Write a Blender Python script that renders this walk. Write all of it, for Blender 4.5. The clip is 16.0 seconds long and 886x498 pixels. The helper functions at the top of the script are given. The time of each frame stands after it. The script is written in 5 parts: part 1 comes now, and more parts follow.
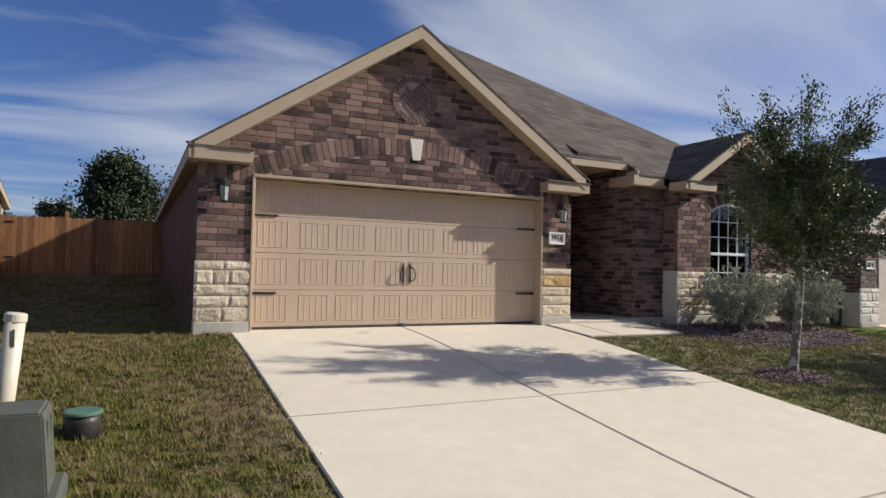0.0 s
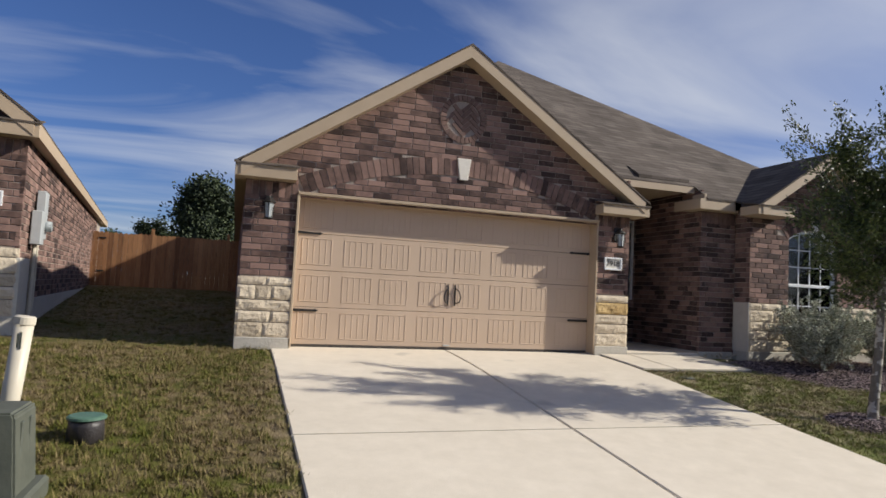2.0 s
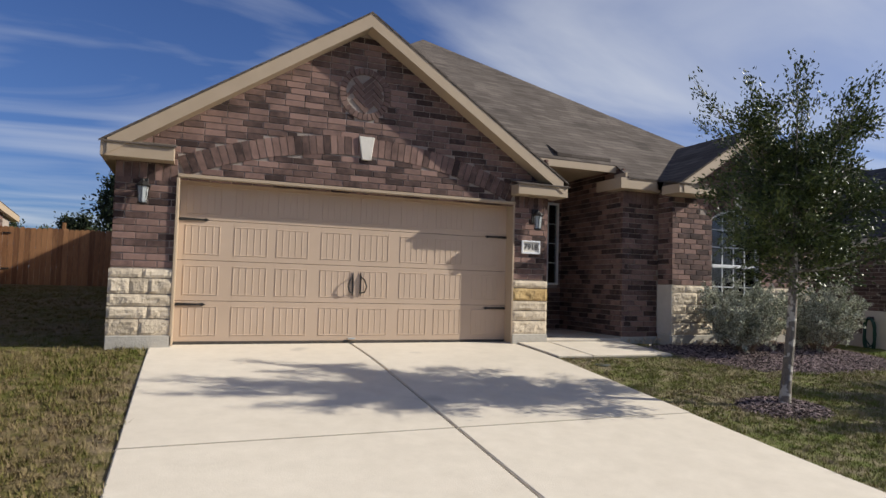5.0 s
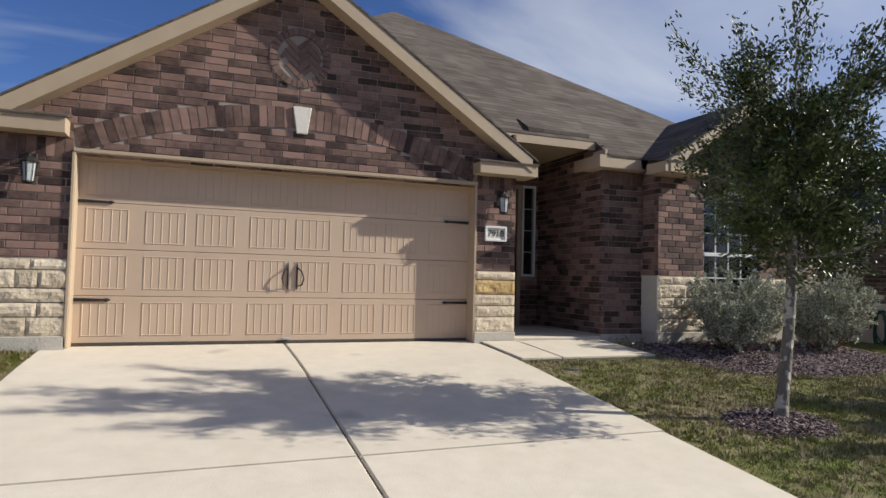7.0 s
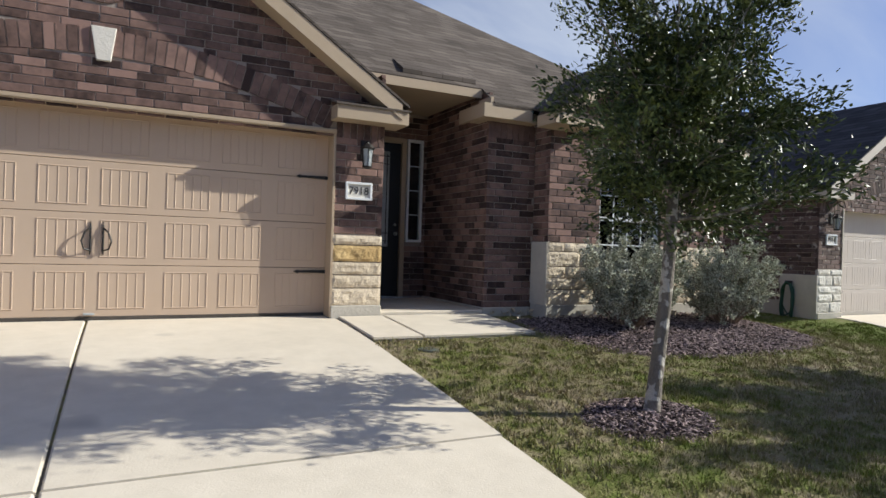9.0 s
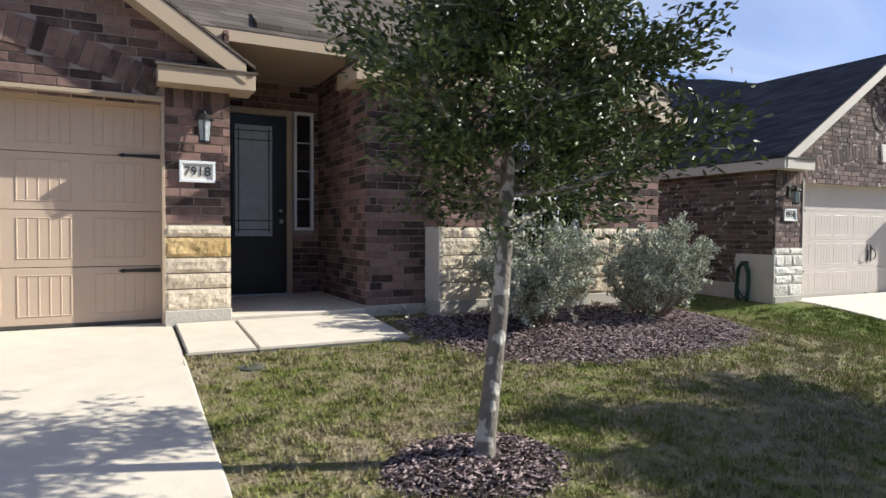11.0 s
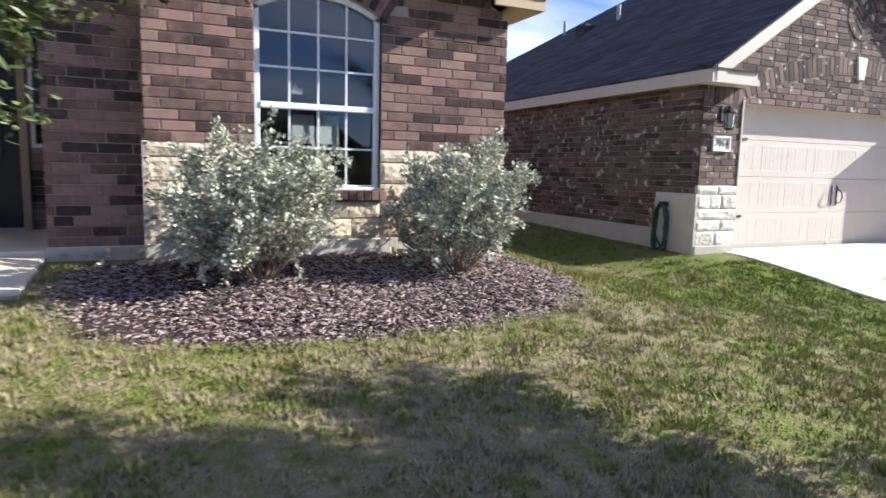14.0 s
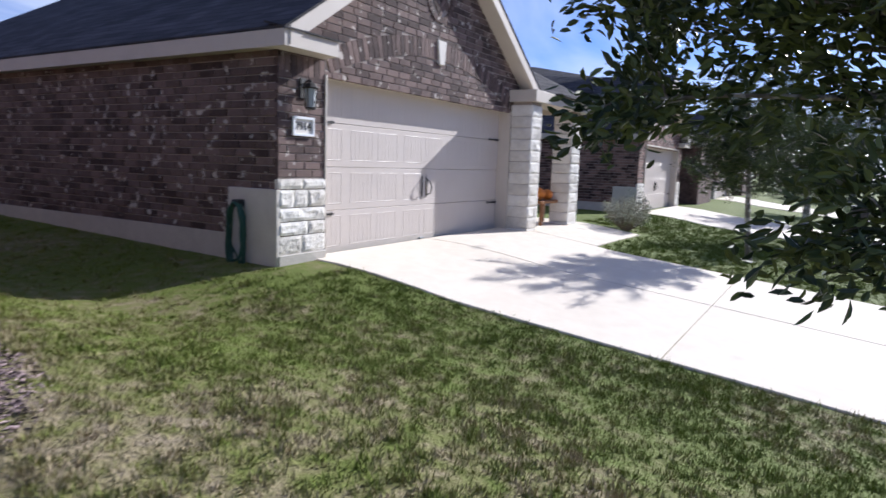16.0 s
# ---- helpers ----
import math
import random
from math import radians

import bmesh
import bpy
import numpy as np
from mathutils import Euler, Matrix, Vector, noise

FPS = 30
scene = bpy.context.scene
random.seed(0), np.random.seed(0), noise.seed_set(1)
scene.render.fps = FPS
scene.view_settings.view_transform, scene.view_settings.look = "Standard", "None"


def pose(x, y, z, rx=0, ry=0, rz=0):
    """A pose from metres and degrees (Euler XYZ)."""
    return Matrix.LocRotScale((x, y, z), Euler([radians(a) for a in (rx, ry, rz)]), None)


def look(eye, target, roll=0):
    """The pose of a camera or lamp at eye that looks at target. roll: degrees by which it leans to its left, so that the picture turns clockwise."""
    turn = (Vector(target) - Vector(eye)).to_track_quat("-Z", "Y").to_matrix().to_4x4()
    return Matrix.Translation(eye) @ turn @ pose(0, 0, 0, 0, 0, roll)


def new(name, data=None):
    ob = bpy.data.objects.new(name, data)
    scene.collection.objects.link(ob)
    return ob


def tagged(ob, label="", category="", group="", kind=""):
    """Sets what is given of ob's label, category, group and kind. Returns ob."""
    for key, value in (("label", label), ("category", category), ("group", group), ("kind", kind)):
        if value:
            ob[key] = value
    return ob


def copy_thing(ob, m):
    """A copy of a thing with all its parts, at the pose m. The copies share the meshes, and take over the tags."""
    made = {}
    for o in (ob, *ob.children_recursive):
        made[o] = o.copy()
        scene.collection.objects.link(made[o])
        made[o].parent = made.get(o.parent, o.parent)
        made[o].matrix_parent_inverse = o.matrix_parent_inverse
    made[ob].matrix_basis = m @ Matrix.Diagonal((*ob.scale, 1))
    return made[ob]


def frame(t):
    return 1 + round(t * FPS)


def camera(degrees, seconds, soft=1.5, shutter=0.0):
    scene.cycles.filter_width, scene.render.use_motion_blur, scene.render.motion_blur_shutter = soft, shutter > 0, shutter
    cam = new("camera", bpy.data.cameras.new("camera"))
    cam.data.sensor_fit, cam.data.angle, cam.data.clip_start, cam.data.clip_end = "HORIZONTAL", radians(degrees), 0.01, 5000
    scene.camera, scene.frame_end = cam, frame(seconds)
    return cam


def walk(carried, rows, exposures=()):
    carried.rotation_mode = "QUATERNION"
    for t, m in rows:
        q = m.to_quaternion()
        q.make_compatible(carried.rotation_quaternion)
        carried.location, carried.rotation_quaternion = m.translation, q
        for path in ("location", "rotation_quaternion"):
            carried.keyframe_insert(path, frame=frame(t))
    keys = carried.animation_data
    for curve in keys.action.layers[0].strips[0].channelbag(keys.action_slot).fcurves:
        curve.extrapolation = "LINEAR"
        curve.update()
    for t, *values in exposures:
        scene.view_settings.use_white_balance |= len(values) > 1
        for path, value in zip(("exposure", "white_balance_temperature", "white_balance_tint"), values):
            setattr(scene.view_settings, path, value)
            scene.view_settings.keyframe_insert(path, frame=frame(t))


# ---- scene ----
cam = camera(70, 16.0, shutter=0.25)
PATH = [
    (0.0, pose(-1.440, -9.105, 0.912, 91.73, -1.22, -25.89)),
    (0.5, pose(-1.213, -9.162, 0.909, 92.03, -1.15, -24.76)),
    (1.0, pose(-1.030, -9.158, 0.895, 93.81, -2.88, -24.63)),
    (1.5, pose(-0.843, -9.125, 0.864, 94.96, -3.71, -22.73)),
    (2.0, pose(-0.779, -9.112, 0.866, 93.86, -2.96, -18.28)),
    (2.5, pose(-0.776, -9.118, 0.876, 92.92, -2.43, -16.53)),
    (3.0, pose(-0.758, -9.131, 0.886, 92.50, -2.10, -19.15)),
    (3.5, pose(-0.723, -9.053, 0.880, 92.49, -1.88, -21.96)),
    (4.0, pose(-0.461, -9.015, 0.873, 92.88, -1.72, -22.37)),
    (6.5, pose(1.020, -8.109, 0.822, 93.27, -1.41, -21.19)),
    (7.0, pose(1.294, -7.939, 0.845, 92.59, -1.36, -21.39)),
    (7.5, pose(1.640, -7.774, 0.852, 91.87, -1.43, -21.71)),
    (8.0, pose(1.984, -7.633, 0.859, 91.06, -1.58, -22.71)),
    (8.5, pose(2.345, -7.386, 0.885, 90.19, -1.92, -24.93)),
    (9.0, pose(2.710, -7.205, 0.838, 89.83, -1.78, -26.63)),
    (11.5, pose(4.993, -6.620, 0.934, 88.26, -0.24, -27.20)),
    (12.0, pose(5.551, -6.605, 0.956, 90.13, -1.39, -25.67)),
    (12.5, pose(6.113, -6.637, 0.948, 88.11, -1.97, -23.52)),
    (13.0, pose(6.720, -6.558, 0.851, 90.03, -1.85, -21.25)),
    (13.5, pose(7.204, -6.322, 0.890, 87.00, -2.31, -21.44)),
    (14.0, pose(7.735, -6.068, 0.782, 82.76, -1.35, -24.58)),
    (14.5, pose(8.208, -5.698, 0.847, 82.87, -2.20, -32.83)),
    (15.0, pose(8.758, -5.421, 0.898, 82.30, -2.76, -41.39)),
    (15.5, pose(9.237, -5.071, 0.916, 81.20, -2.11, -47.67)),
    (16.0, pose(9.629, -4.708, 0.859, 82.30, -1.94, -58.34)),
]
EXPOSURES = [(0.0, 0.25, 6700, 7.0), (7.0, 0.29, 6600, 6), (9.0, 0.42, 6400, 4.0), (11.5, 0.94, 6350, 5), (12.5, 1.22, 6250, 6), (14.0, 1.28, 6250, 8), (15.0, 1.18, 6050, 10), (15.5, 1.04, 5950, 10.5), (16.0, 0.70, 5750, 13)]
walk(cam, PATH, EXPOSURES)

# ---- world, sun ----
SUN_TO = Vector((0.835, -0.25, 0.49)).normalized()
world = bpy.data.worlds.new("world")
scene.world = world
world.use_nodes = True
wn, wl = world.node_tree.nodes, world.node_tree.links
wn.clear()
sky = wn.new("ShaderNodeTexSky")
sky.sky_type = "NISHITA"
sky.sun_disc = False
sky.sun_elevation = math.asin(SUN_TO.z)
sky.sun_rotation = math.atan2(SUN_TO.x, SUN_TO.y)
sky.air_density, sky.dust_density, sky.ozone_density = 1.0, 0.5, 6.0
# thin cirrus drawn out along one direction
tc = wn.new("ShaderNodeTexCoord")
sep = wn.new("ShaderNodeSeparateXYZ")
wl.new(tc.outputs["Generated"], sep.inputs[0])
lift = wn.new("ShaderNodeMath")
lift.operation = "ADD"
lift.inputs[1].default_value = 0.12
wl.new(sep.outputs["Z"], lift.inputs[0])
divx, divy = wn.new("ShaderNodeMath"), wn.new("ShaderNodeMath")
for dnode, axis in ((divx, "X"), (divy, "Y")):
    dnode.operation = "DIVIDE"
    wl.new(sep.outputs[axis], dnode.inputs[0])
    wl.new(lift.outputs[0], dnode.inputs[1])
comb = wn.new("ShaderNodeCombineXYZ")
wl.new(divx.outputs[0], comb.inputs[0])
wl.new(divy.outputs[0], comb.inputs[1])
wmap = wn.new("ShaderNodeMapping")
wmap.inputs["Rotation"].default_value = (0, 0, 0.5)
wmap.inputs["Scale"].default_value = (0.46, 1.0, 1.0)
wl.new(comb.outputs[0], wmap.inputs[0])
cl = wn.new("ShaderNodeTexNoise")
cl.inputs["Scale"].default_value = 1.1
cl.inputs["Detail"].default_value = 8
cl.inputs["Roughness"].default_value = 0.5
cl.inputs["Distortion"].default_value = 0.7
wl.new(wmap.outputs[0], cl.inputs["Vector"])
cramp = wn.new("ShaderNodeValToRGB")
cramp.color_ramp.elements[0].position = 0.44
cramp.color_ramp.elements[1].position = 0.78
cramp.color_ramp.elements[1].color = (0.75, 0.75, 0.75, 1)
# the veil thickens towards the sun's side
veil = wn.new("ShaderNodeMapRange")
veil.inputs["From Min"].default_value, veil.inputs["From Max"].default_value = 0.12, 0.62
veil.inputs["To Min"].default_value, veil.inputs["To Max"].default_value = 0.0, 0.10
wl.new(sep.outputs["X"], veil.inputs["Value"])
thick = wn.new("ShaderNodeMath")
wl.new(cl.outputs["Fac"], thick.inputs[0])
wl.new(veil.outputs[0], thick.inputs[1])
wl.new(thick.outputs[0], cramp.inputs[0])
cmix = wn.new("ShaderNodeMixRGB")
cmix.inputs[2].default_value = (15.5, 16.0, 17.6, 1)
wl.new(cramp.outputs[0], cmix.inputs[0])
tint = wn.new("ShaderNodeMixRGB")
tint.blend_type = "MULTIPLY"
tint.inputs[0].default_value = 1.0
tint.inputs[2].default_value = (1.34, 1.46, 2.05, 1)
wl.new(sky.outputs[0], tint.inputs[1])
wl.new(tint.outputs[0], cmix.inputs[1])
bg = wn.new("ShaderNodeBackground")
bg.inputs[1].default_value = 0.039
wl.new(cmix.outputs[0], bg.inputs[0])
wout = wn.new("ShaderNodeOutputWorld")
wl.new(bg.outputs[0], wout.inputs[0])

sun_data = bpy.data.lights.new("sun", "SUN")
sun_data.energy = 5.0
sun_data.angle = radians(0.55)
sun_data.color = (1.0, 0.945, 0.87)
sun = new("sun", sun_data)
sun.matrix_world = look((30, -10, 20), Vector((30, -10, 20)) - SUN_TO)

# ---- materials ----


def material(name, low, high, scale=8.0, rough=0.8, bump=0.2, bump_scale=None, vary=0.0, island=False, metal=0.0, big=0.6, spec=0.4, detail=6, stretch=(1, 1, 1), flecks=None):
    """Two scales of colour variation on world position, fine relief, and a random shade for each piece."""
    m = bpy.data.materials.new(name)
    m.use_nodes = True
    nodes, links = m.node_tree.nodes, m.node_tree.links
    bsdf = nodes["Principled BSDF"]
    geo = nodes.new("ShaderNodeNewGeometry")
    mp = nodes.new("ShaderNodeMapping")
    mp.inputs["Scale"].default_value = stretch
    links.new(geo.outputs["Position"], mp.inputs[0])
    n1, n2 = nodes.new("ShaderNodeTexNoise"), nodes.new("ShaderNodeTexNoise")
    n1.inputs["Scale"].default_value, n1.inputs["Detail"].default_value = scale, detail
    n1.inputs["Roughness"].default_value = 0.65
    n2.inputs["Scale"].default_value, n2.inputs["Detail"].default_value = big, 3
    for n in (n1, n2):
        links.new(mp.outputs[0], n.inputs["Vector"])
    mean = nodes.new("ShaderNodeMath")
    mean.operation = "MULTIPLY_ADD"
    mean.inputs[1].default_value = 0.55
    links.new(n1.outputs["Fac"], mean.inputs[0])
    part2 = nodes.new("ShaderNodeMath")
    part2.operation = "MULTIPLY"
    part2.inputs[1].default_value = 0.45
    links.new(n2.outputs["Fac"], part2.inputs[0])
    links.new(part2.outputs[0], mean.inputs[2])
    value = mean.outputs[0]
    if vary:
        rnd = geo.outputs["Random Per Island"]
        if not island:
            rnd = nodes.new("ShaderNodeObjectInfo").outputs["Random"]
        sub = nodes.new("ShaderNodeMath")
        sub.operation = "SUBTRACT"
        sub.inputs[1].default_value = 0.5
        links.new(rnd, sub.inputs[0])
        add = nodes.new("ShaderNodeMath")
        add.operation = "MULTIPLY_ADD"
        add.inputs[1].default_value = vary
        links.new(sub.outputs[0], add.inputs[0])
        links.new(value, add.inputs[2])
        value = add.outputs[0]
    ramp = nodes.new("ShaderNodeValToRGB")
    ramp.color_ramp.elements[0].position, ramp.color_ramp.elements[1].position = 0.28, 0.72
    ramp.color_ramp.elements[0].color, ramp.color_ramp.elements[1].color = (*low, 1), (*high, 1)
    links.new(value, ramp.inputs[0])
    colour = ramp.outputs[0]
    if flecks:
        vor = nodes.new("ShaderNodeTexNoise")
        vor.inputs["Scale"].default_value, vor.inputs["Detail"].default_value = flecks[1], 2
        links.new(geo.outputs["Position"], vor.inputs["Vector"])
        fr = nodes.new("ShaderNodeValToRGB")
        fr.color_ramp.elements[0].position, fr.color_ramp.elements[1].position = flecks[2], flecks[2] + 0.05
        links.new(vor.outputs["Fac"], fr.inputs[0])
        fm = nodes.new("ShaderNodeMixRGB")
        fm.inputs[2].default_value = (*flecks[0], 1)
        links.new(fr.outputs[0], fm.inputs[0])
        links.new(colour, fm.inputs[1])
        colour = fm.outputs[0]
    links.new(colour, bsdf.inputs["Base Color"])
    bsdf.inputs["Roughness"].default_value, bsdf.inputs["Metallic"].default_value = rough, metal
    bsdf.inputs["Specular IOR Level"].default_value = spec
    if bump:
        nb = nodes.new("ShaderNodeTexNoise")
        nb.inputs["Scale"].default_value, nb.inputs["Detail"].default_value = bump_scale or scale * 4, 5
        links.new(mp.outputs[0], nb.inputs["Vector"])
        bp = nodes.new("ShaderNodeBump")
        bp.inputs["Strength"].default_value, bp.inputs["Distance"].default_value = bump, 0.02
        links.new(nb.outputs["Fac"], bp.inputs["Height"])
        links.new(bp.outputs[0], bsdf.inputs["Normal"])
    return m


BRICK_LOW, BRICK_HIGH = (0.043, 0.025, 0.022), (0.275, 0.170, 0.140)
M_BRICK = material("brick", BRICK_LOW, BRICK_HIGH, 14, 0.9, 0.14, 70, vary=0.5, big=3.0)
M_BRICK_J = material("brick_joined", BRICK_LOW, BRICK_HIGH, 14, 0.9, 0.14, 70, vary=0.5, island=True, big=3.0)
M_BRICK_EVEN = material("brick_even", (0.10, 0.061, 0.052), (0.24, 0.150, 0.124), 14, 0.9, 0.14, 70, vary=0.22, big=3.0)
NB_LOW, NB_HIGH = (0.048, 0.030, 0.027), (0.19, 0.132, 0.115)
M_NBRICK = material("brick_flecked", NB_LOW, NB_HIGH, 14, 0.9, 0.14, 70, vary=0.45, big=3.0, flecks=((0.5, 0.45, 0.4), 8.5, 0.625))
M_NBRICK_J = material("brick_flecked_joined", NB_LOW, NB_HIGH, 14, 0.9, 0.14, 70, vary=0.45, island=True, big=3.0, flecks=((0.5, 0.45, 0.4), 8.5, 0.625))
M_MORTAR = material("mortar", (0.27, 0.22, 0.19), (0.42, 0.36, 0.31), 30, 0.95, 0.3)
M_STONE = material("limestone", (0.47, 0.385, 0.28), (0.74, 0.63, 0.48), 9, 0.9, 0.7, 25, vary=0.35, big=2.5)
# limestone of the houses next door, its colour whitened for strong sun
M_STONE_SUNLIT = material("limestone_sunlit", (0.58, 0.54, 0.47), (0.82, 0.79, 0.72), 9, 0.9, 0.7, 25, vary=0.35, big=2.5)
STONE = [M_STONE]
M_STONE_Y = material("limestone_ochre", (0.38, 0.24, 0.09), (0.68, 0.50, 0.25), 9, 0.9, 0.7, 25, big=2.5)
M_STONE_CUT = material("limestone_sawn", (0.50, 0.46, 0.40), (0.66, 0.62, 0.54), 6, 0.85, 0.15)
M_CONCRETE = material("concrete", (0.57, 0.505, 0.41), (0.72, 0.645, 0.535), 5, 0.85, 0.12, 80, vary=0.08, big=0.45, spec=0.3, flecks=((0.47, 0.425, 0.36), 0.9, 0.70))
M_FOUND = material("foundation_concrete", (0.40, 0.37, 0.32), (0.58, 0.54, 0.47), 7, 0.9, 0.3)
M_JOINT = material("joint_filler", (0.05, 0.045, 0.04), (0.14, 0.12, 0.10), 20, 0.95, 0.2)
M_TRIM = material("trim_paint", (0.40, 0.305, 0.21), (0.48, 0.375, 0.265), 3, 0.6, 0.06, 40)
M_TRIM_PALE = material("pale_trim_paint", (0.52, 0.46, 0.39), (0.60, 0.54, 0.465), 3, 0.6, 0.06, 40)
TRIM = [M_TRIM]
M_GDOOR = material("door_paint", (0.50, 0.378, 0.278), (0.56, 0.428, 0.322), 2, 0.5, 0.05, 120, big=0.5)
M_NDOOR = material("pale_door_paint", (0.53, 0.47, 0.42), (0.59, 0.53, 0.475), 2, 0.5, 0.05, 120, big=0.5)
M_WHITE = material("white_vinyl", (0.72, 0.73, 0.74), (0.82, 0.83, 0.84), 4, 0.4, 0.03)
M_BLACK = material("black_iron", (0.012, 0.011, 0.01), (0.03, 0.027, 0.025), 20, 0.5, 0.2)
M_BLACKDOOR = material("black_door_paint", (0.012, 0.013, 0.015), (0.022, 0.023, 0.026), 5, 0.35, 0.05)
M_KEY = material("cast_stone", (0.66, 0.62, 0.55), (0.76, 0.72, 0.65), 12, 0.85, 0.2)
M_FENCE = material("cedar", (0.16, 0.075, 0.035), (0.40, 0.205, 0.095), 6, 0.85, 0.3, 30, vary=0.4, stretch=(6, 6, 0.7), big=1.0)
M_BARK = material("bark", (0.085, 0.072, 0.06), (0.29, 0.255, 0.22), 14, 0.95, 0.9, 40, stretch=(1, 1, 0.5), flecks=((0.47, 0.44, 0.39), 11.0, 0.53))
M_LEAF = material("oak_leaf", (0.022, 0.038, 0.010), (0.125, 0.16, 0.045), 5, 0.44, 0.0, vary=0.6, island=True, big=1.0, spec=0.4)
M_SAGE = material("sage_leaf", (0.23, 0.245, 0.18), (0.64, 0.645, 0.52), 8, 0.85, 0.0, vary=0.7, island=True, big=3.0)
M_TWIG = material("twig", (0.14, 0.10, 0.075), (0.34, 0.26, 0.2), 20, 0.9, 0.2)
M_MULCH = material("mulch_soil", (0.02, 0.012, 0.011), (0.075, 0.045, 0.04), 25, 0.95, 0.9, 60)
M_CHIP = material("mulch_chip", (0.03, 0.018, 0.017), (0.40, 0.30, 0.285), 15, 0.9, 0.2, vary=0.85, island=True)
M_JUNIPER = material("juniper_leaf", (0.012, 0.022, 0.010), (0.055, 0.075, 0.028), 3, 0.7, 0.0, vary=0.5, island=True)
M_GREEN_LID = material("green_plastic", (0.055, 0.12, 0.085), (0.10, 0.18, 0.13), 10, 0.5, 0.1)
M_BLACK_PLASTIC = material("black_plastic", (0.015, 0.013, 0.015), (0.05, 0.045, 0.045), 12, 0.45, 0.2)
M_UTIL = material("grey_green_plastic", (0.05, 0.058, 0.046), (0.12, 0.128, 0.104), 5, 0.6, 0.15)
M_PVC = material("white_pvc", (0.50, 0.45, 0.36), (0.62, 0.57, 0.47), 5, 0.45, 0.04)
M_RED = material("red_spray_paint", (0.55, 0.06, 0.05), (0.7, 0.12, 0.1), 20, 0.7, 0.05)
M_HOSE = material("green_hose", (0.012, 0.05, 0.035), (0.03, 0.10, 0.07), 20, 0.45, 0.1)
M_PAPER = material("paper", (0.7, 0.7, 0.68), (0.8, 0.8, 0.78), 5, 0.9, 0.0)
M_ROOM = material("dark_room", (0.02, 0.022, 0.025), (0.05, 0.052, 0.055), 2, 0.9, 0.0)
M_FROST = material("leaded_glass", (0.32, 0.35, 0.36), (0.55, 0.58, 0.58), 9, 0.25, 0.5, 30)
M_METER = material("grey_enamel", (0.34, 0.36, 0.37), (0.46, 0.48, 0.49), 6, 0.5, 0.05)
M_ORANGE = material("orange_rind", (0.6, 0.16, 0.02), (0.75, 0.28, 0.05), 6, 0.6, 0.1)
M_ASPHALT = material("asphalt", (0.035, 0.035, 0.036), (0.075, 0.073, 0.07), 40, 0.95, 0.4, 120)


def shingle_material(name, low, high):
    m = bpy.data.materials.new(name)
    m.use_nodes = True
    nodes, links = m.node_tree.nodes, m.node_tree.links
    bsdf = nodes["Principled BSDF"]
    geo = nodes.new("ShaderNodeNewGeometry")
    s = nodes.new("ShaderNodeSeparateXYZ")
    links.new(geo.outputs["Position"], s.inputs[0])
    along = nodes.new("ShaderNodeMath")
    along.operation = "ADD"
    links.new(s.outputs["X"], along.inputs[0])
    links.new(s.outputs["Y"], along.inputs[1])
    c = nodes.new("ShaderNodeCombineXYZ")
    links.new(along.outputs[0], c.inputs[0])
    links.new(s.outputs["Z"], c.inputs[1])
    br = nodes.new("ShaderNodeTexBrick")
    br.inputs["Scale"].default_value = 1.0
    br.inputs["Brick Width"].default_value, br.inputs["Row Height"].default_value = 0.3, 0.078
    br.inputs["Mortar Size"].default_value = 0.004
    br.inputs["Mortar"].default_value = (*[v * 0.55 for v in low], 1)
    br.inputs["Color1"].default_value, br.inputs["Color2"].default_value = (*low, 1), (*high, 1)
    links.new(c.outputs[0], br.inputs["Vector"])
    n = nodes.new("ShaderNodeTexNoise")
    n.inputs["Scale"].default_value, n.inputs["Detail"].default_value = 1.3, 8
    links.new(geo.outputs["Position"], n.inputs["Vector"])
    mx = nodes.new("ShaderNodeMixRGB")
    mx.blend_type = "OVERLAY"
    mx.inputs[0].default_value = 0.5
    links.new(br.outputs["Color"], mx.inputs[1])
    links.new(n.outputs["Fac"], mx.inputs[2])
    links.new(mx.outputs[0], bsdf.inputs["Base Color"])
    bsdf.inputs["Roughness"].default_value = 0.95
    bsdf.inputs["Specular IOR Level"].default_value = 0.2
    g = nodes.new("ShaderNodeTexNoise")
    g.inputs["Scale"].default_value = 90
    links.new(geo.outputs["Position"], g.inputs["Vector"])
    bp = nodes.new("ShaderNodeBump")
    bp.inputs["Strength"].default_value, bp.inputs["Distance"].default_value = 0.5, 0.01
    links.new(g.outputs["Fac"], bp.inputs["Height"])
    links.new(bp.outputs[0], bsdf.inputs["Normal"])
    return m


M_SHINGLE = shingle_material("shingle", (0.085, 0.069, 0.058), (0.145, 0.120, 0.102))
M_SHINGLE_DARK = shingle_material("dark_shingle", (0.045, 0.043, 0.046), (0.085, 0.08, 0.083))


def glass_material():
    m = bpy.data.materials.new("window_glass")
    m.use_nodes = True
    nodes, links = m.node_tree.nodes, m.node_tree.links
    nodes.clear()
    out = nodes.new("ShaderNodeOutputMaterial")
    mix = nodes.new("ShaderNodeMixShader")
    tr, gl = nodes.new("ShaderNodeBsdfTransparent"), nodes.new("ShaderNodeBsdfGlossy")
    tr.inputs[0].default_value = (0.72, 0.78, 0.80, 1)
    gl.inputs["Roughness"].default_value = 0.02
    fr = nodes.new("ShaderNodeFresnel")
    fr.inputs[0].default_value = 1.7
    links.new(fr.outputs[0], mix.inputs[0])
    links.new(tr.outputs[0], mix.inputs[1])
    links.new(gl.outputs[0], mix.inputs[2])
    links.new(mix.outputs[0], out.inputs[0])
    return m


M_GLASS = glass_material()


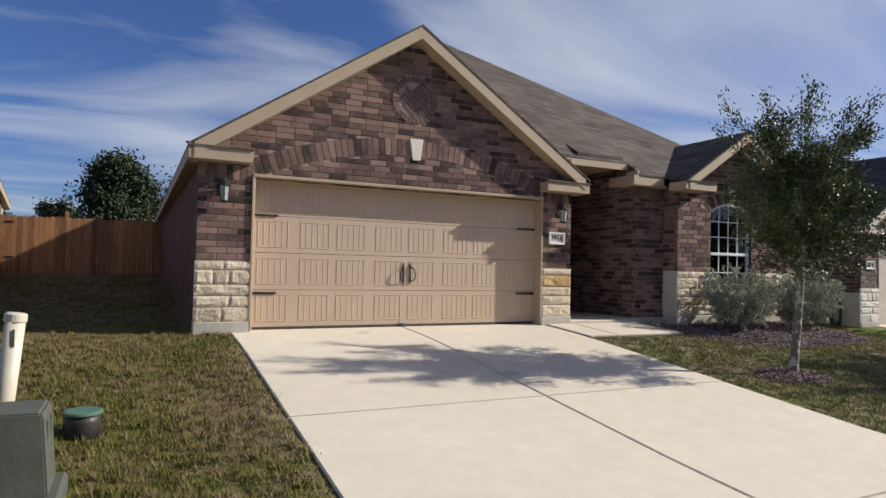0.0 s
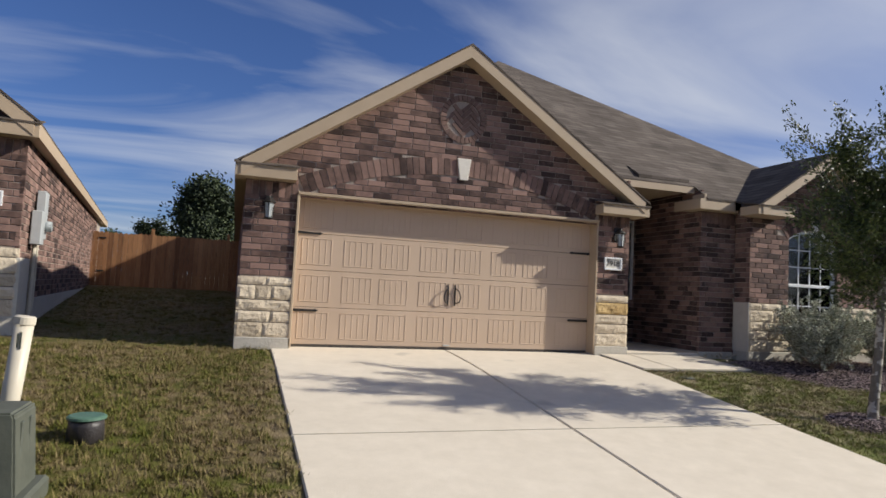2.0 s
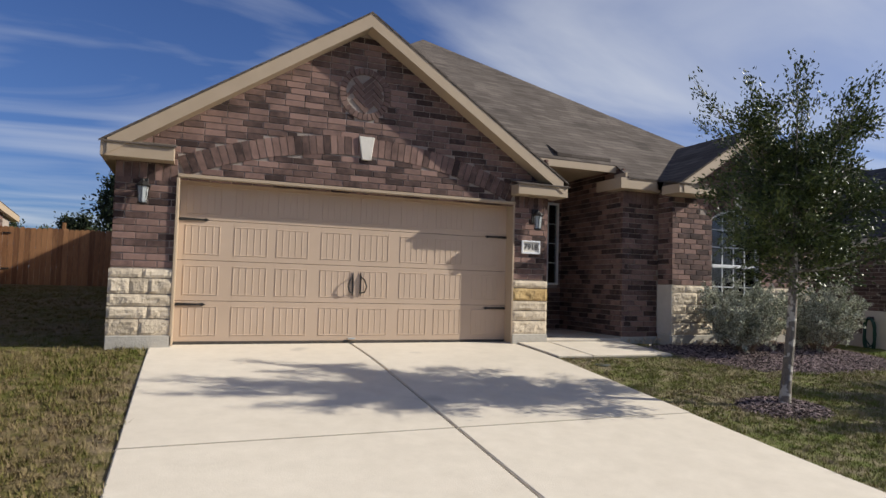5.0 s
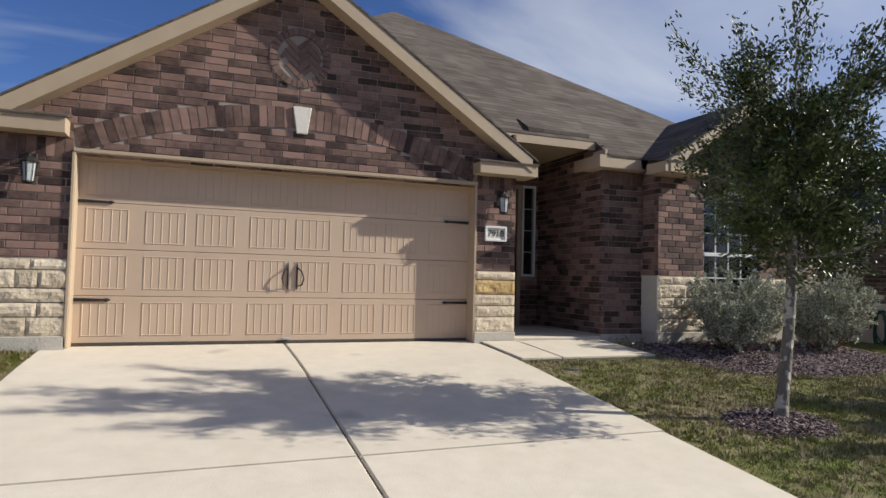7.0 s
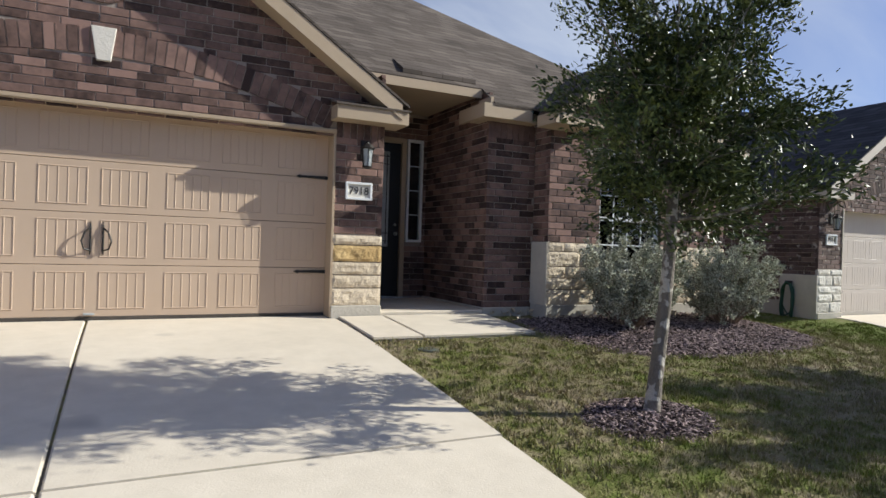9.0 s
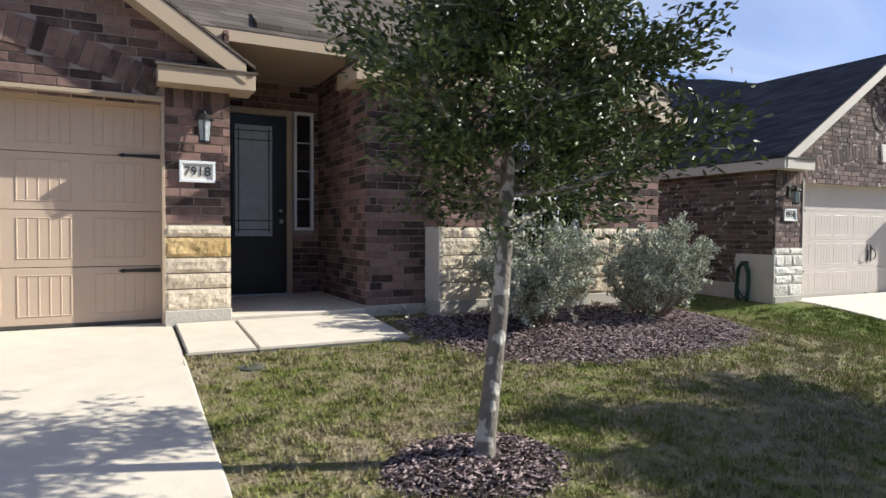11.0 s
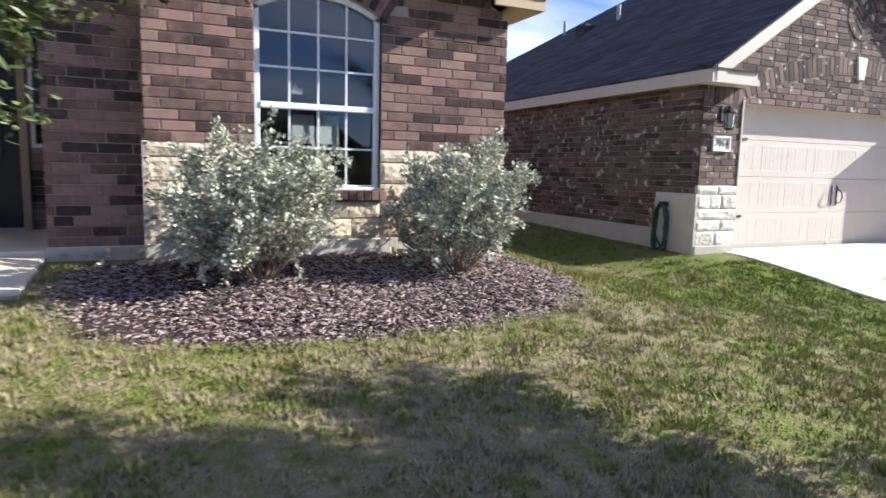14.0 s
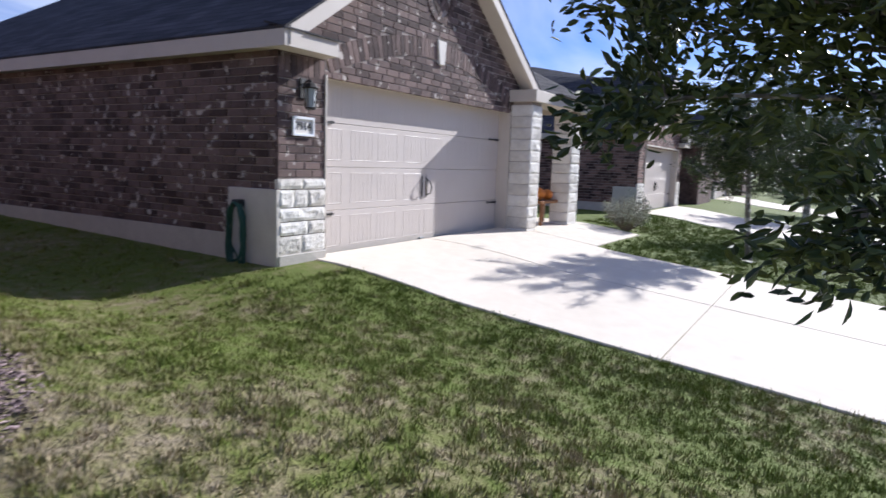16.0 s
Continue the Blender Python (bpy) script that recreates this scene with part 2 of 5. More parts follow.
def lawn_material(name, island):
    """Half-dormant lawn: green and straw in patches, the same patches on soil and blades."""
    m = bpy.data.materials.new(name)
    m.use_nodes = True
    nodes, links = m.node_tree.nodes, m.node_tree.links
    bsdf = nodes["Principled BSDF"]
    geo = nodes.new("ShaderNodeNewGeometry")
    n1, n2 = nodes.new("ShaderNodeTexNoise"), nodes.new("ShaderNodeTexNoise")
    n1.inputs["Scale"].default_value, n1.inputs["Detail"].default_value = 0.7, 4
    n2.inputs["Scale"].default_value, n2.inputs["Detail"].default_value = 7.5, 6
    for n in (n1, n2):
        links.new(geo.outputs["Position"], n.inputs["Vector"])
    # greener towards the watered lot to the east
    sx = nodes.new("ShaderNodeSeparateXYZ")
    links.new(geo.outputs["Position"], sx.inputs[0])
    mr = nodes.new("ShaderNodeMapRange")
    mr.inputs["From Min"].default_value, mr.inputs["From Max"].default_value = 10.0, 13.5
    mr.inputs["To Min"].default_value, mr.inputs["To Max"].default_value = 0.0, 0.13
    links.new(sx.outputs["X"], mr.inputs["Value"])
    far = nodes.new("ShaderNodeMapRange")
    far.inputs["From Min"].default_value, far.inputs["From Max"].default_value = 19.0, 20.5
    far.inputs["To Min"].default_value, far.inputs["To Max"].default_value = 0.0, 0.10
    links.new(sx.outputs["X"], far.inputs["Value"])
    west = nodes.new("ShaderNodeMapRange")
    west.inputs["From Min"].default_value, west.inputs["From Max"].default_value = -0.6, 0.6
    west.inputs["To Min"].default_value, west.inputs["To Max"].default_value = 1.0, 0.0
    links.new(sx.outputs["X"], west.inputs["Value"])
    both = nodes.new("ShaderNodeMath")
    links.new(mr.outputs[0], both.inputs[0])
    links.new(far.outputs[0], both.inputs[1])
    a = nodes.new("ShaderNodeMath")
    a.operation = "MULTIPLY_ADD"
    a.inputs[1].default_value = 0.42
    links.new(n1.outputs["Fac"], a.inputs[0])
    b = nodes.new("ShaderNodeMath")
    b.operation = "MULTIPLY"
    b.inputs[1].default_value = 0.58
    links.new(n2.outputs["Fac"], b.inputs[0])
    links.new(b.outputs[0], a.inputs[2])
    e = nodes.new("ShaderNodeMath")
    links.new(a.outputs[0], e.inputs[0])
    links.new(both.outputs[0], e.inputs[1])
    value = e.outputs[0]
    if island:
        s = nodes.new("ShaderNodeMath")
        s.operation = "MULTIPLY_ADD"
        s.inputs[1].default_value, s.inputs[2].default_value = 0.2, -0.1
        links.new(geo.outputs["Random Per Island"], s.inputs[0])
        f = nodes.new("ShaderNodeMath")
        links.new(value, f.inputs[0])
        links.new(s.outputs[0], f.inputs[1])
        value = f.outputs[0]
    ramp = nodes.new("ShaderNodeValToRGB")
    cr = ramp.color_ramp
    k = 0.92 if island else 0.68
    cr.elements[0].position, cr.elements[0].color = 0.37, (0.39 * k, 0.32 * k, 0.215 * k, 1)
    cr.elements[1].position, cr.elements[1].color = 0.66, (0.16 * k, 0.205 * k, 0.034 * k, 1)
    for spot, tone in ((0.46, (0.33, 0.28, 0.155)), (0.55, (0.225, 0.225, 0.075))):
        mid = cr.elements.new(spot)
        mid.color = (*[v * k for v in tone], 1)
    links.new(value, ramp.inputs[0])
    # the lawn colour is multiplied darker and browner west of the driveway
    brown = nodes.new("ShaderNodeMixRGB")
    brown.blend_type = "MULTIPLY"
    brown.inputs[2].default_value = (0.68, 0.62, 0.52, 1)
    links.new(west.outputs[0], brown.inputs[0])
    links.new(ramp.outputs[0], brown.inputs[1])
    links.new(brown.outputs[0], bsdf.inputs["Base Color"])
    bsdf.inputs["Roughness"].default_value = 0.85
    bsdf.inputs["Specular IOR Level"].default_value = 0.2
    if not island:
        bp = nodes.new("ShaderNodeBump")
        bp.inputs["Strength"].default_value, bp.inputs["Distance"].default_value = 0.8, 0.03
        g = nodes.new("ShaderNodeTexNoise")
        g.inputs["Scale"].default_value, g.inputs["Detail"].default_value = 40, 6
        links.new(geo.outputs["Position"], g.inputs["Vector"])
        links.new(g.outputs["Fac"], bp.inputs["Height"])
        links.new(bp.outputs[0], bsdf.inputs["Normal"])
    return m


M_LAWN = lawn_material("lawn_soil", False)
M_GRASS = lawn_material("grass_blade", True)

# ---- builders ----


def mesh_of(bm, name, mats):
    me = bpy.data.meshes.new(name)
    bm.normal_update()
    bm.to_mesh(me)
    bm.free()
    for m in mats if isinstance(mats, (list, tuple)) else [mats]:
        me.materials.append(m)
    return me


def part(name, bm, mat, parent=None, label=""):
    ob = new(name, mesh_of(bm, name, mat))
    if parent:
        ob.parent = parent
    return tagged(ob, label=label)


def thing(name, label, category, kind="", group="", m=None):
    ob = new(name)
    ob.empty_display_size = 0.1
    if m is not None:
        ob.matrix_world = m
    return tagged(ob, label, category, group, kind)


def box(bm, x0, x1, y0, y1, z0, z1, bevel=0.0):
    v = [bm.verts.new(p) for p in ((x0, y0, z0), (x1, y0, z0), (x1, y1, z0), (x0, y1, z0), (x0, y0, z1), (x1, y0, z1), (x1, y1, z1), (x0, y1, z1))]
    fs = [bm.faces.new([v[i] for i in f]) for f in ((3, 2, 1, 0), (4, 5, 6, 7), (0, 1, 5, 4), (1, 2, 6, 5), (2, 3, 7, 6), (3, 0, 4, 7))]
    if bevel:
        es = {e for f in fs for e in f.edges}
        bmesh.ops.bevel(bm, geom=list(es), offset=bevel, segments=1, affect="EDGES")
    return fs


def boxes(*rows, bevel=0.0):
    bm = bmesh.new()
    for r in rows:
        box(bm, *r, bevel=bevel)
    return bm


def pieces(name, rows, mat, parent, bevel=0.0):
    """One part for each box."""
    return [part(name, boxes(row, bevel=bevel), mat, parent) for row in rows]


def prism(bm, pts, y0, y1):
    """A polygon of (x, z) points, carried from y0 to y1."""
    a = [bm.verts.new((x, y0, z)) for x, z in pts]
    b = [bm.verts.new((x, y1, z)) for x, z in pts]
    bm.faces.new(a)
    bm.faces.new(b[::-1])
    for i in range(len(pts)):
        j = (i + 1) % len(pts)
        bm.faces.new((a[j], a[i], b[i], b[j]))
    bmesh.ops.recalc_face_normals(bm, faces=bm.faces)


def sheet(bm, pts, drop):
    """A roof slope of given corner points, with thickness downwards."""
    a = [bm.verts.new(p) for p in pts]
    b = [bm.verts.new((p[0], p[1], p[2] - drop)) for p in pts]
    fs = [bm.faces.new(a), bm.faces.new(b[::-1])]
    for i in range(len(pts)):
        j = (i + 1) % len(pts)
        fs.append(bm.faces.new((a[j], a[i], b[i], b[j])))
    bmesh.ops.recalc_face_normals(bm, faces=fs)


def tube(bm, pts, radii, sides=8, cap=True):
    rings = []
    for i, p in enumerate(pts):
        p = Vector(p)
        d = (Vector(pts[min(i + 1, len(pts) - 1)]) - Vector(pts[max(i - 1, 0)])).normalized()
        side = d.orthogonal().normalized() if i == 0 else (last - d * last.dot(d)).normalized()
        last = side
        up = d.cross(side)
        rings.append([bm.verts.new(p + (side * math.cos(2 * math.pi * k / sides) + up * math.sin(2 * math.pi * k / sides)) * radii[i]) for k in range(sides)])
    for r, s in zip(rings, rings[1:]):
        for k in range(sides):
            bm.faces.new((r[k], r[(k + 1) % sides], s[(k + 1) % sides], s[k]))
    if cap:
        bm.faces.new(rings[0][::-1])
        bm.faces.new(rings[-1])


def lathe(bm, profile, cx, cy, sides=20, lean=(0, 0)):
    """Profile of (radius, z) turned about a vertical line."""
    rings = [[bm.verts.new((cx + lean[0] * z + r * math.cos(2 * math.pi * k / sides), cy + lean[1] * z + r * math.sin(2 * math.pi * k / sides), z)) for k in range(sides)] for r, z in profile]
    for r, s in zip(rings, rings[1:]):
        for k in range(sides):
            bm.faces.new((r[k], r[(k + 1) % sides], s[(k + 1) % sides], s[k]))
    bm.faces.new(rings[0][::-1])
    bm.faces.new(rings[-1])


def soft(ob):
    for p in ob.data.polygons:
        p.use_smooth = True
    return ob


def raw_mesh(name, verts, faces, mat):
    """A mesh from numpy arrays: verts (n, 3), faces (m, k)."""
    me = bpy.data.meshes.new(name)
    m, k = faces.shape
    me.vertices.add(len(verts))
    me.vertices.foreach_set("co", verts.astype(np.float32).ravel())
    me.loops.add(m * k)
    me.loops.foreach_set("vertex_index", faces.astype(np.int32).ravel())
    me.polygons.add(m)
    me.polygons.foreach_set("loop_start", np.arange(0, m * k, k, dtype=np.int32))
    me.polygons.foreach_set("use_smooth", np.zeros(m, bool))
    me.update(calc_edges=True)
    me.materials.append(mat)
    return me


# height of the paved surfaces; the lawn lies a little lower
PROFILE_D = (-60, -16, -14, -6, -1, 0, 1.2, 3.7, 5.5, 6.6, 9.5, 10.0, 60)
PROFILE_Z = (1.2, 0.62, 0.55, 0.22, 0.0, -0.03, -0.11, -0.365, -0.55, -0.63, -0.71, -0.74, -0.83)


def grade(x, y):
    z = np.interp(-np.asarray(y, dtype=float), PROFILE_D, PROFILE_Z)
    s = np.clip((np.asarray(x, dtype=float) - 10.6) / 3.6, 0, 1)
    z = np.where(np.asarray(y) > 0, z * (1 - 0.5 * s), z) - (0.27 + 0.1 * np.clip((-np.asarray(y, dtype=float) - 0.3) / 1.3, 0, 1)) * s * s * (3 - 2 * s)
    # swale between the two houses
    yy = np.asarray(y, dtype=float)
    z = z - 0.28 * np.exp(-((np.asarray(x, dtype=float) - 12.6) / 1.1) ** 2) * np.clip((yy + 2.2) / 2.6, 0, 1) * np.clip((10 - yy) / 7, 0, 1)
    s2 = np.clip((np.asarray(x, dtype=float) - 21) / 9, 0, 1)
    return z - 0.2 * s2 * s2 * (3 - 2 * s2)


def g(x, y):
    return float(grade(x, y))

# ---- ground and paving ----


def build_ground():
    xs = np.unique(np.concatenate([np.linspace(-900, -30, 12), np.linspace(-30, -7, 16), np.arange(-7, 27, 0.3), np.linspace(27, 60, 16), np.linspace(60, 900, 12)]))
    ys = np.unique(np.concatenate([np.linspace(-900, -40, 10), np.linspace(-40, -13, 12), np.arange(-13, 17, 0.3), np.linspace(17, 60, 16), np.linspace(60, 900, 10)]))
    gx, gy = np.meshgrid(xs, ys)
    z = grade(gx, gy) - 0.022
    rng = np.random.default_rng(3)
    z = z + rng.normal(0, 0.004, z.shape)
    verts = np.stack([gx.ravel(), gy.ravel(), z.ravel()], 1)
    nx, ny = len(xs), len(ys)
    i = (np.arange(ny - 1)[:, None] * nx + np.arange(nx - 1)[None]).ravel()
    ob = new("ground", raw_mesh("ground", verts, np.stack([i, i + 1, i + nx + 1, i + nx], 1), M_LAWN))
    soft(ob)
    return tagged(ob, "half-dormant green and straw-coloured lawn", "lawn", kind="structure")


build_ground()


def slab(name, parent, x0, x1, y0, y1, lift=0.0, thick=0.14, inset=0.009):
    """A concrete slab that follows the grade, with rounded-off edges."""
    x0, x1, y0, y1 = x0 + inset, x1 - inset, y0 + inset * 1.5, y1 - inset * 1.5
    bm = bmesh.new()
    ny = max(2, int((y1 - y0) / 0.5))
    e = 0.012
    rows = []
    for j in range(ny + 1):
        y = y0 + (y1 - y0) * j / ny
        rows.append([bm.verts.new((x, y, z + lift)) for x, z in ((x0, g(x0, y) - thick), (x0, g(x0, y) - e), (x0 + e, g(x0, y)), (x1 - e, g(x1, y)), (x1, g(x1, y) - e), (x1, g(x1, y) - thick))])
    for a, b in zip(rows, rows[1:]):
        for k in range(5):
            bm.faces.new((a[k], a[k + 1], b[k + 1], b[k]))
    bm.faces.new(rows[0][::-1])
    bm.faces.new(rows[-1])
    bmesh.ops.recalc_face_normals(bm, faces=bm.faces)
    return part(name, bm, M_CONCRETE, parent)


def paving(name, label, slabs, joint=0.009):
    top = thing(name, label, "paving", "structure")
    for s in slabs:
        slab("slab", top, *s, inset=joint)
    bm = bmesh.new()
    for s in slabs:
        ny = max(2, int((s[3] - s[2]) / 0.5))
        rows = []
        for j in range(ny + 1):
            y = s[2] + (s[3] - s[2]) * j / ny
            lift = s[4] if len(s) > 4 else 0
            rows.append([bm.verts.new((x, y, g(x, y) + lift - 0.02)) for x in (s[0] + 0.001, s[1] - 0.001)])
        for a, b in zip(rows, rows[1:]):
            bm.faces.new((a[0], a[1], b[1], b[0]))
    part("joint_filler", bm, M_JOINT, top)
    return top


paving("driveway", "pale concrete driveway with sawn joints", [
    (-0.25, 2.37, -3.72, 0.20), (2.37, 4.95, -3.72, 0.20), (-0.25, 2.37, -6.40, -3.72), (2.37, 4.93, -6.40, -3.72),
    (-0.25, 2.37, -7.90, -6.40), (2.37, 4.93, -7.90, -6.40), (-0.9, 2.37, -10.1, -7.90), (2.37, 5.5, -10.1, -7.90)])
paving("pavement", "pale concrete pavement along the street", [(-6.0, -2.2, -7.90, -6.60), (-2.2, -0.25, -7.90, -6.60), (4.93, 7.5, -7.90, -6.60), (7.5, 10.1, -7.90, -6.60), (10.1, 12.7, -7.90, -6.60), (12.7, 15.0, -7.90, -6.60)])
paving("entry_walk", "pale concrete walk to the front door", [(4.95, 5.52, -1.24, -0.03, 0.022), (5.52, 6.93, -1.24, -0.03, 0.022)])
paving("driveway", "bright concrete driveway of the neighbouring house", [
    (15.05, 17.7, -3.6, 0.5), (17.7, 20.3, -3.6, 0.5), (15.05, 17.7, -6.6, -3.6), (17.7, 20.3, -6.6, -3.6), (15.05, 20.3, -10.1, -6.6), (20.3, 23.2, -1.3, 4.2)], 0.004)
paving("driveway", "bright concrete driveway of a house farther along", [(30.0, 35.4, -6.6, 0.5), (30.0, 35.4, -10.1, -6.6), (45.0, 50.4, -10.1, 0.5)])
# porch floor
part_floor = part("floor_porch", boxes((5.49, 6.97, -0.01, 1.9, -0.12, 0.03), bevel=0.01), M_CONCRETE)
tagged(part_floor, "grey concrete porch floor in shade", "porch floor", kind="structure")
bm = bmesh.new()
a = [bm.verts.new((x, y, z)) for x, y, z in ((-900, -10.1, -0.73), (900, -10.1, -0.73), (900, -18, -0.73), (-900, -18, -0.73))]
bm.faces.new(a[::-1])
tagged(part("road", bm, M_ASPHALT), "dark asphalt street", "road", kind="structure")

# ---- brickwork ----
PITCH, LENGTH, JOINT = 0.0875, 0.265, 0.011


def brick_mesh(w, h, d=0.05, c=0.004):
    bm = bmesh.new()
    o = [bm.verts.new(p) for p in ((0, d, 0), (w, d, 0), (w, d, h), (0, d, h))]
    s = [bm.verts.new(p) for p in ((0, c, 0), (w, c, 0), (w, c, h), (0, c, h))]
    f = [bm.verts.new(p) for p in ((c, 0, c), (w - c, 0, c), (w - c, 0, h - c), (c, 0, h - c))]
    for k in range(4):
        j = (k + 1) % 4
        bm.faces.new((o[k], o[j], s[j], s[k]))
        bm.faces.new((s[k], s[j], f[j], f[k]))
    bm.faces.new(f)
    bmesh.ops.recalc_face_normals(bm, faces=bm.faces)
    return bm


def courses(spans, z0, z1, seed=0):
    """Bricks of a running bond as (u, z, width, height); spans(z, z_top) gives the stretches of wall at a course."""
    rng = random.Random(seed)
    out = []
    n = 0
    z = z0
    while z + 0.03 < z1:
        top = min(z + PITCH - JOINT, z1)
        for a, b in spans(z, top):
            u = a - (LENGTH / 2 if n % 2 else 0) - rng.choice((0, 0, 0.066))
            while u < b:
                e0, e1 = max(u, a), min(u + LENGTH - JOINT, b)
                if e1 - e0 > 0.025:
                    out.append((e0, z, e1 - e0, top - z))
                u += LENGTH
        z += PITCH
        n += 1
    return out


def lay(wall, bricks, m, mat, mat_joined, near=None, seed=1):
    """Bricks as parts of a wall (the stretch 'near' in u, all when None); the rest joined. m carries (u, depth, z) into the wall's space."""
    rng = random.Random(seed)
    cache = {}
    rest = []
    count = 0
    for u, z, w, h in bricks:
        d = rng.uniform(-0.003, 0.002)
        if count < 300 and (near is None or near[0] <= u <= near[1]):
            key = (round(w, 3), round(h, 3))
            if key not in cache:
                cache[key] = mesh_of(brick_mesh(w, h), "brick", mat)
            ob = new("brick", cache[key])
            ob.parent = wall
            ob.matrix_local = m @ Matrix.Translation((u, d, z))
            count += 1
        else:
            rest.append((u, d, z, w, h))
    if rest:
        r = np.array(rest)
        u, d, z, w, h = (r[:, k:k + 1] for k in range(5))
        c = 0.004
        X = np.concatenate([0 * w, w, w, 0 * w, 0 * w, w, w, 0 * w, 0 * w + c, w - c, w - c, 0 * w + c], 1) + u
        Z = np.concatenate([0 * h, 0 * h, h, h, 0 * h, 0 * h, h, h, 0 * h + c, 0 * h + c, h - c, h - c], 1) + z
        Y = np.array([[0.05] * 4 + [c] * 4 + [0.0] * 4]) + d
        v = np.stack([X, Y, Z], 2).reshape(-1, 3)
        mm = np.array(m)
        v = v @ mm[:3, :3].T + mm[:3, 3]
        f = [[8, 9, 10, 11]]
        for k in range(4):
            j = (k + 1) % 4
            f += [[k, j, 4 + j, 4 + k], [4 + k, 4 + j, 8 + j, 8 + k]]
        faces = (np.arange(len(r))[:, None, None] * 12 + np.array(f)[None]).reshape(-1, 4)
        ob = new("brickwork", raw_mesh("brickwork", v, faces, mat_joined))
        ob.parent = wall
        tagged(ob, kind="stuff")


def stone_mesh(w, h, seed, d=0.05, out=0.022, mat=None):
    """A rock-faced block: uneven front, chipped edges, flat bed."""
    nx, nz = max(3, int(w / 0.035)), max(3, int(h / 0.03))
    bm = bmesh.new()
    grid = []
    for i in range(nx + 1):
        col = []
        for k in range(nz + 1):
            x, z = w * i / nx, h * k / nz
            edge = min(i, nx - i, 1) * min(k, nz - k, 1)
            p = Vector((x * 7 + seed * 3.7, seed * 1.3, z * 11))
            n = noise.noise(p) * 0.6 + noise.noise(p * 2.3) * 0.4
            y = -(out * (0.45 + 0.9 * n) if edge else 0.0)
            col.append(bm.verts.new((x, y, z)))
        grid.append(col)
    for i in range(nx):
        for k in range(nz):
            bm.faces.new((grid[i][k], grid[i + 1][k], grid[i + 1][k + 1], grid[i][k + 1]))
    rim = [grid[i][0] for i in range(nx + 1)] + [grid[nx][k] for k in range(1, nz + 1)] + [grid[i][nz] for i in range(nx - 1, -1, -1)] + [grid[0][k] for k in range(nz - 1, 0, -1)]
    back = [bm.verts.new((v.co.x, d, v.co.z)) for v in rim]
    for k in range(len(rim)):
        j = (k + 1) % len(rim)
        bm.faces.new((rim[j], rim[k], back[k], back[j]))
    bmesh.ops.recalc_face_normals(bm, faces=bm.faces)
    return mesh_of(bm, "stone", mat or M_STONE)


STONE_ROWS = ((0.115, 0.205), (0.325, 0.15), (0.48, 0.15), (0.635, 0.195), (0.835, 0.115))


def stonework(wall, spans, m, seed=0, ochre=None, rows=STONE_ROWS, base=0.0, length=(0.28, 0.55)):
    rng = random.Random(seed)
    n = 0
    for z, h in rows:
        for a, b in spans:
            u = a
            while u < b - 0.01:
                w = rng.uniform(*length)
                if b - (u + w) < 0.16:
                    w = b - u
                n += 1
                ob = new("stone", stone_mesh(w - 0.008, h - 0.008, seed * 50 + n, mat=M_STONE_Y if ochre and STONE[0] is M_STONE and ochre(u, z) else STONE[0]))
                ob.parent = wall
                ob.matrix_local = m @ Matrix.Translation((u, 0, z + base))
                u += w


FRONT = Matrix.Identity(4)


def at_front(y):
    return Matrix.Translation((0, y, 0))


def facing_west(x, y_far):
    """u runs from the back (y_far) towards the street on a wall that faces west at x."""
    return Matrix.Translation((x, y_far, 0)) @ Matrix.Rotation(-math.pi / 2, 4, "Z")


def gable_x(z, apex_x, apex_z, slope):
    return (apex_z - z) / slope


def brick_arc(wall, cx, cz, r_in, r_out, a0, a1, n, mat, y=0.0, lift=0.006):
    """Radial soldiers between two angles."""
    for k in range(n):
        t0, t1 = a0 + (a1 - a0) * (k + 0.06) / n, a0 + (a1 - a0) * (k + 0.94) / n
        bm = bmesh.new()
        prism(bm, [(cx + r * math.cos(t), cz + r * math.sin(t)) for r, t in ((r_in, t0), (r_out, t0), (r_out, t1), (r_in, t1))], y - lift, y + 0.04)
        ob = part("brick", bm, mat, wall)


# arch over the garage door: rises from the sides to the keystone
ARCH_CX, ARCH_TOP, ARCH_R = 2.44, 2.915, 6.1
ARCH_CZ = ARCH_TOP - ARCH_R
ARCH_BAND = 0.27


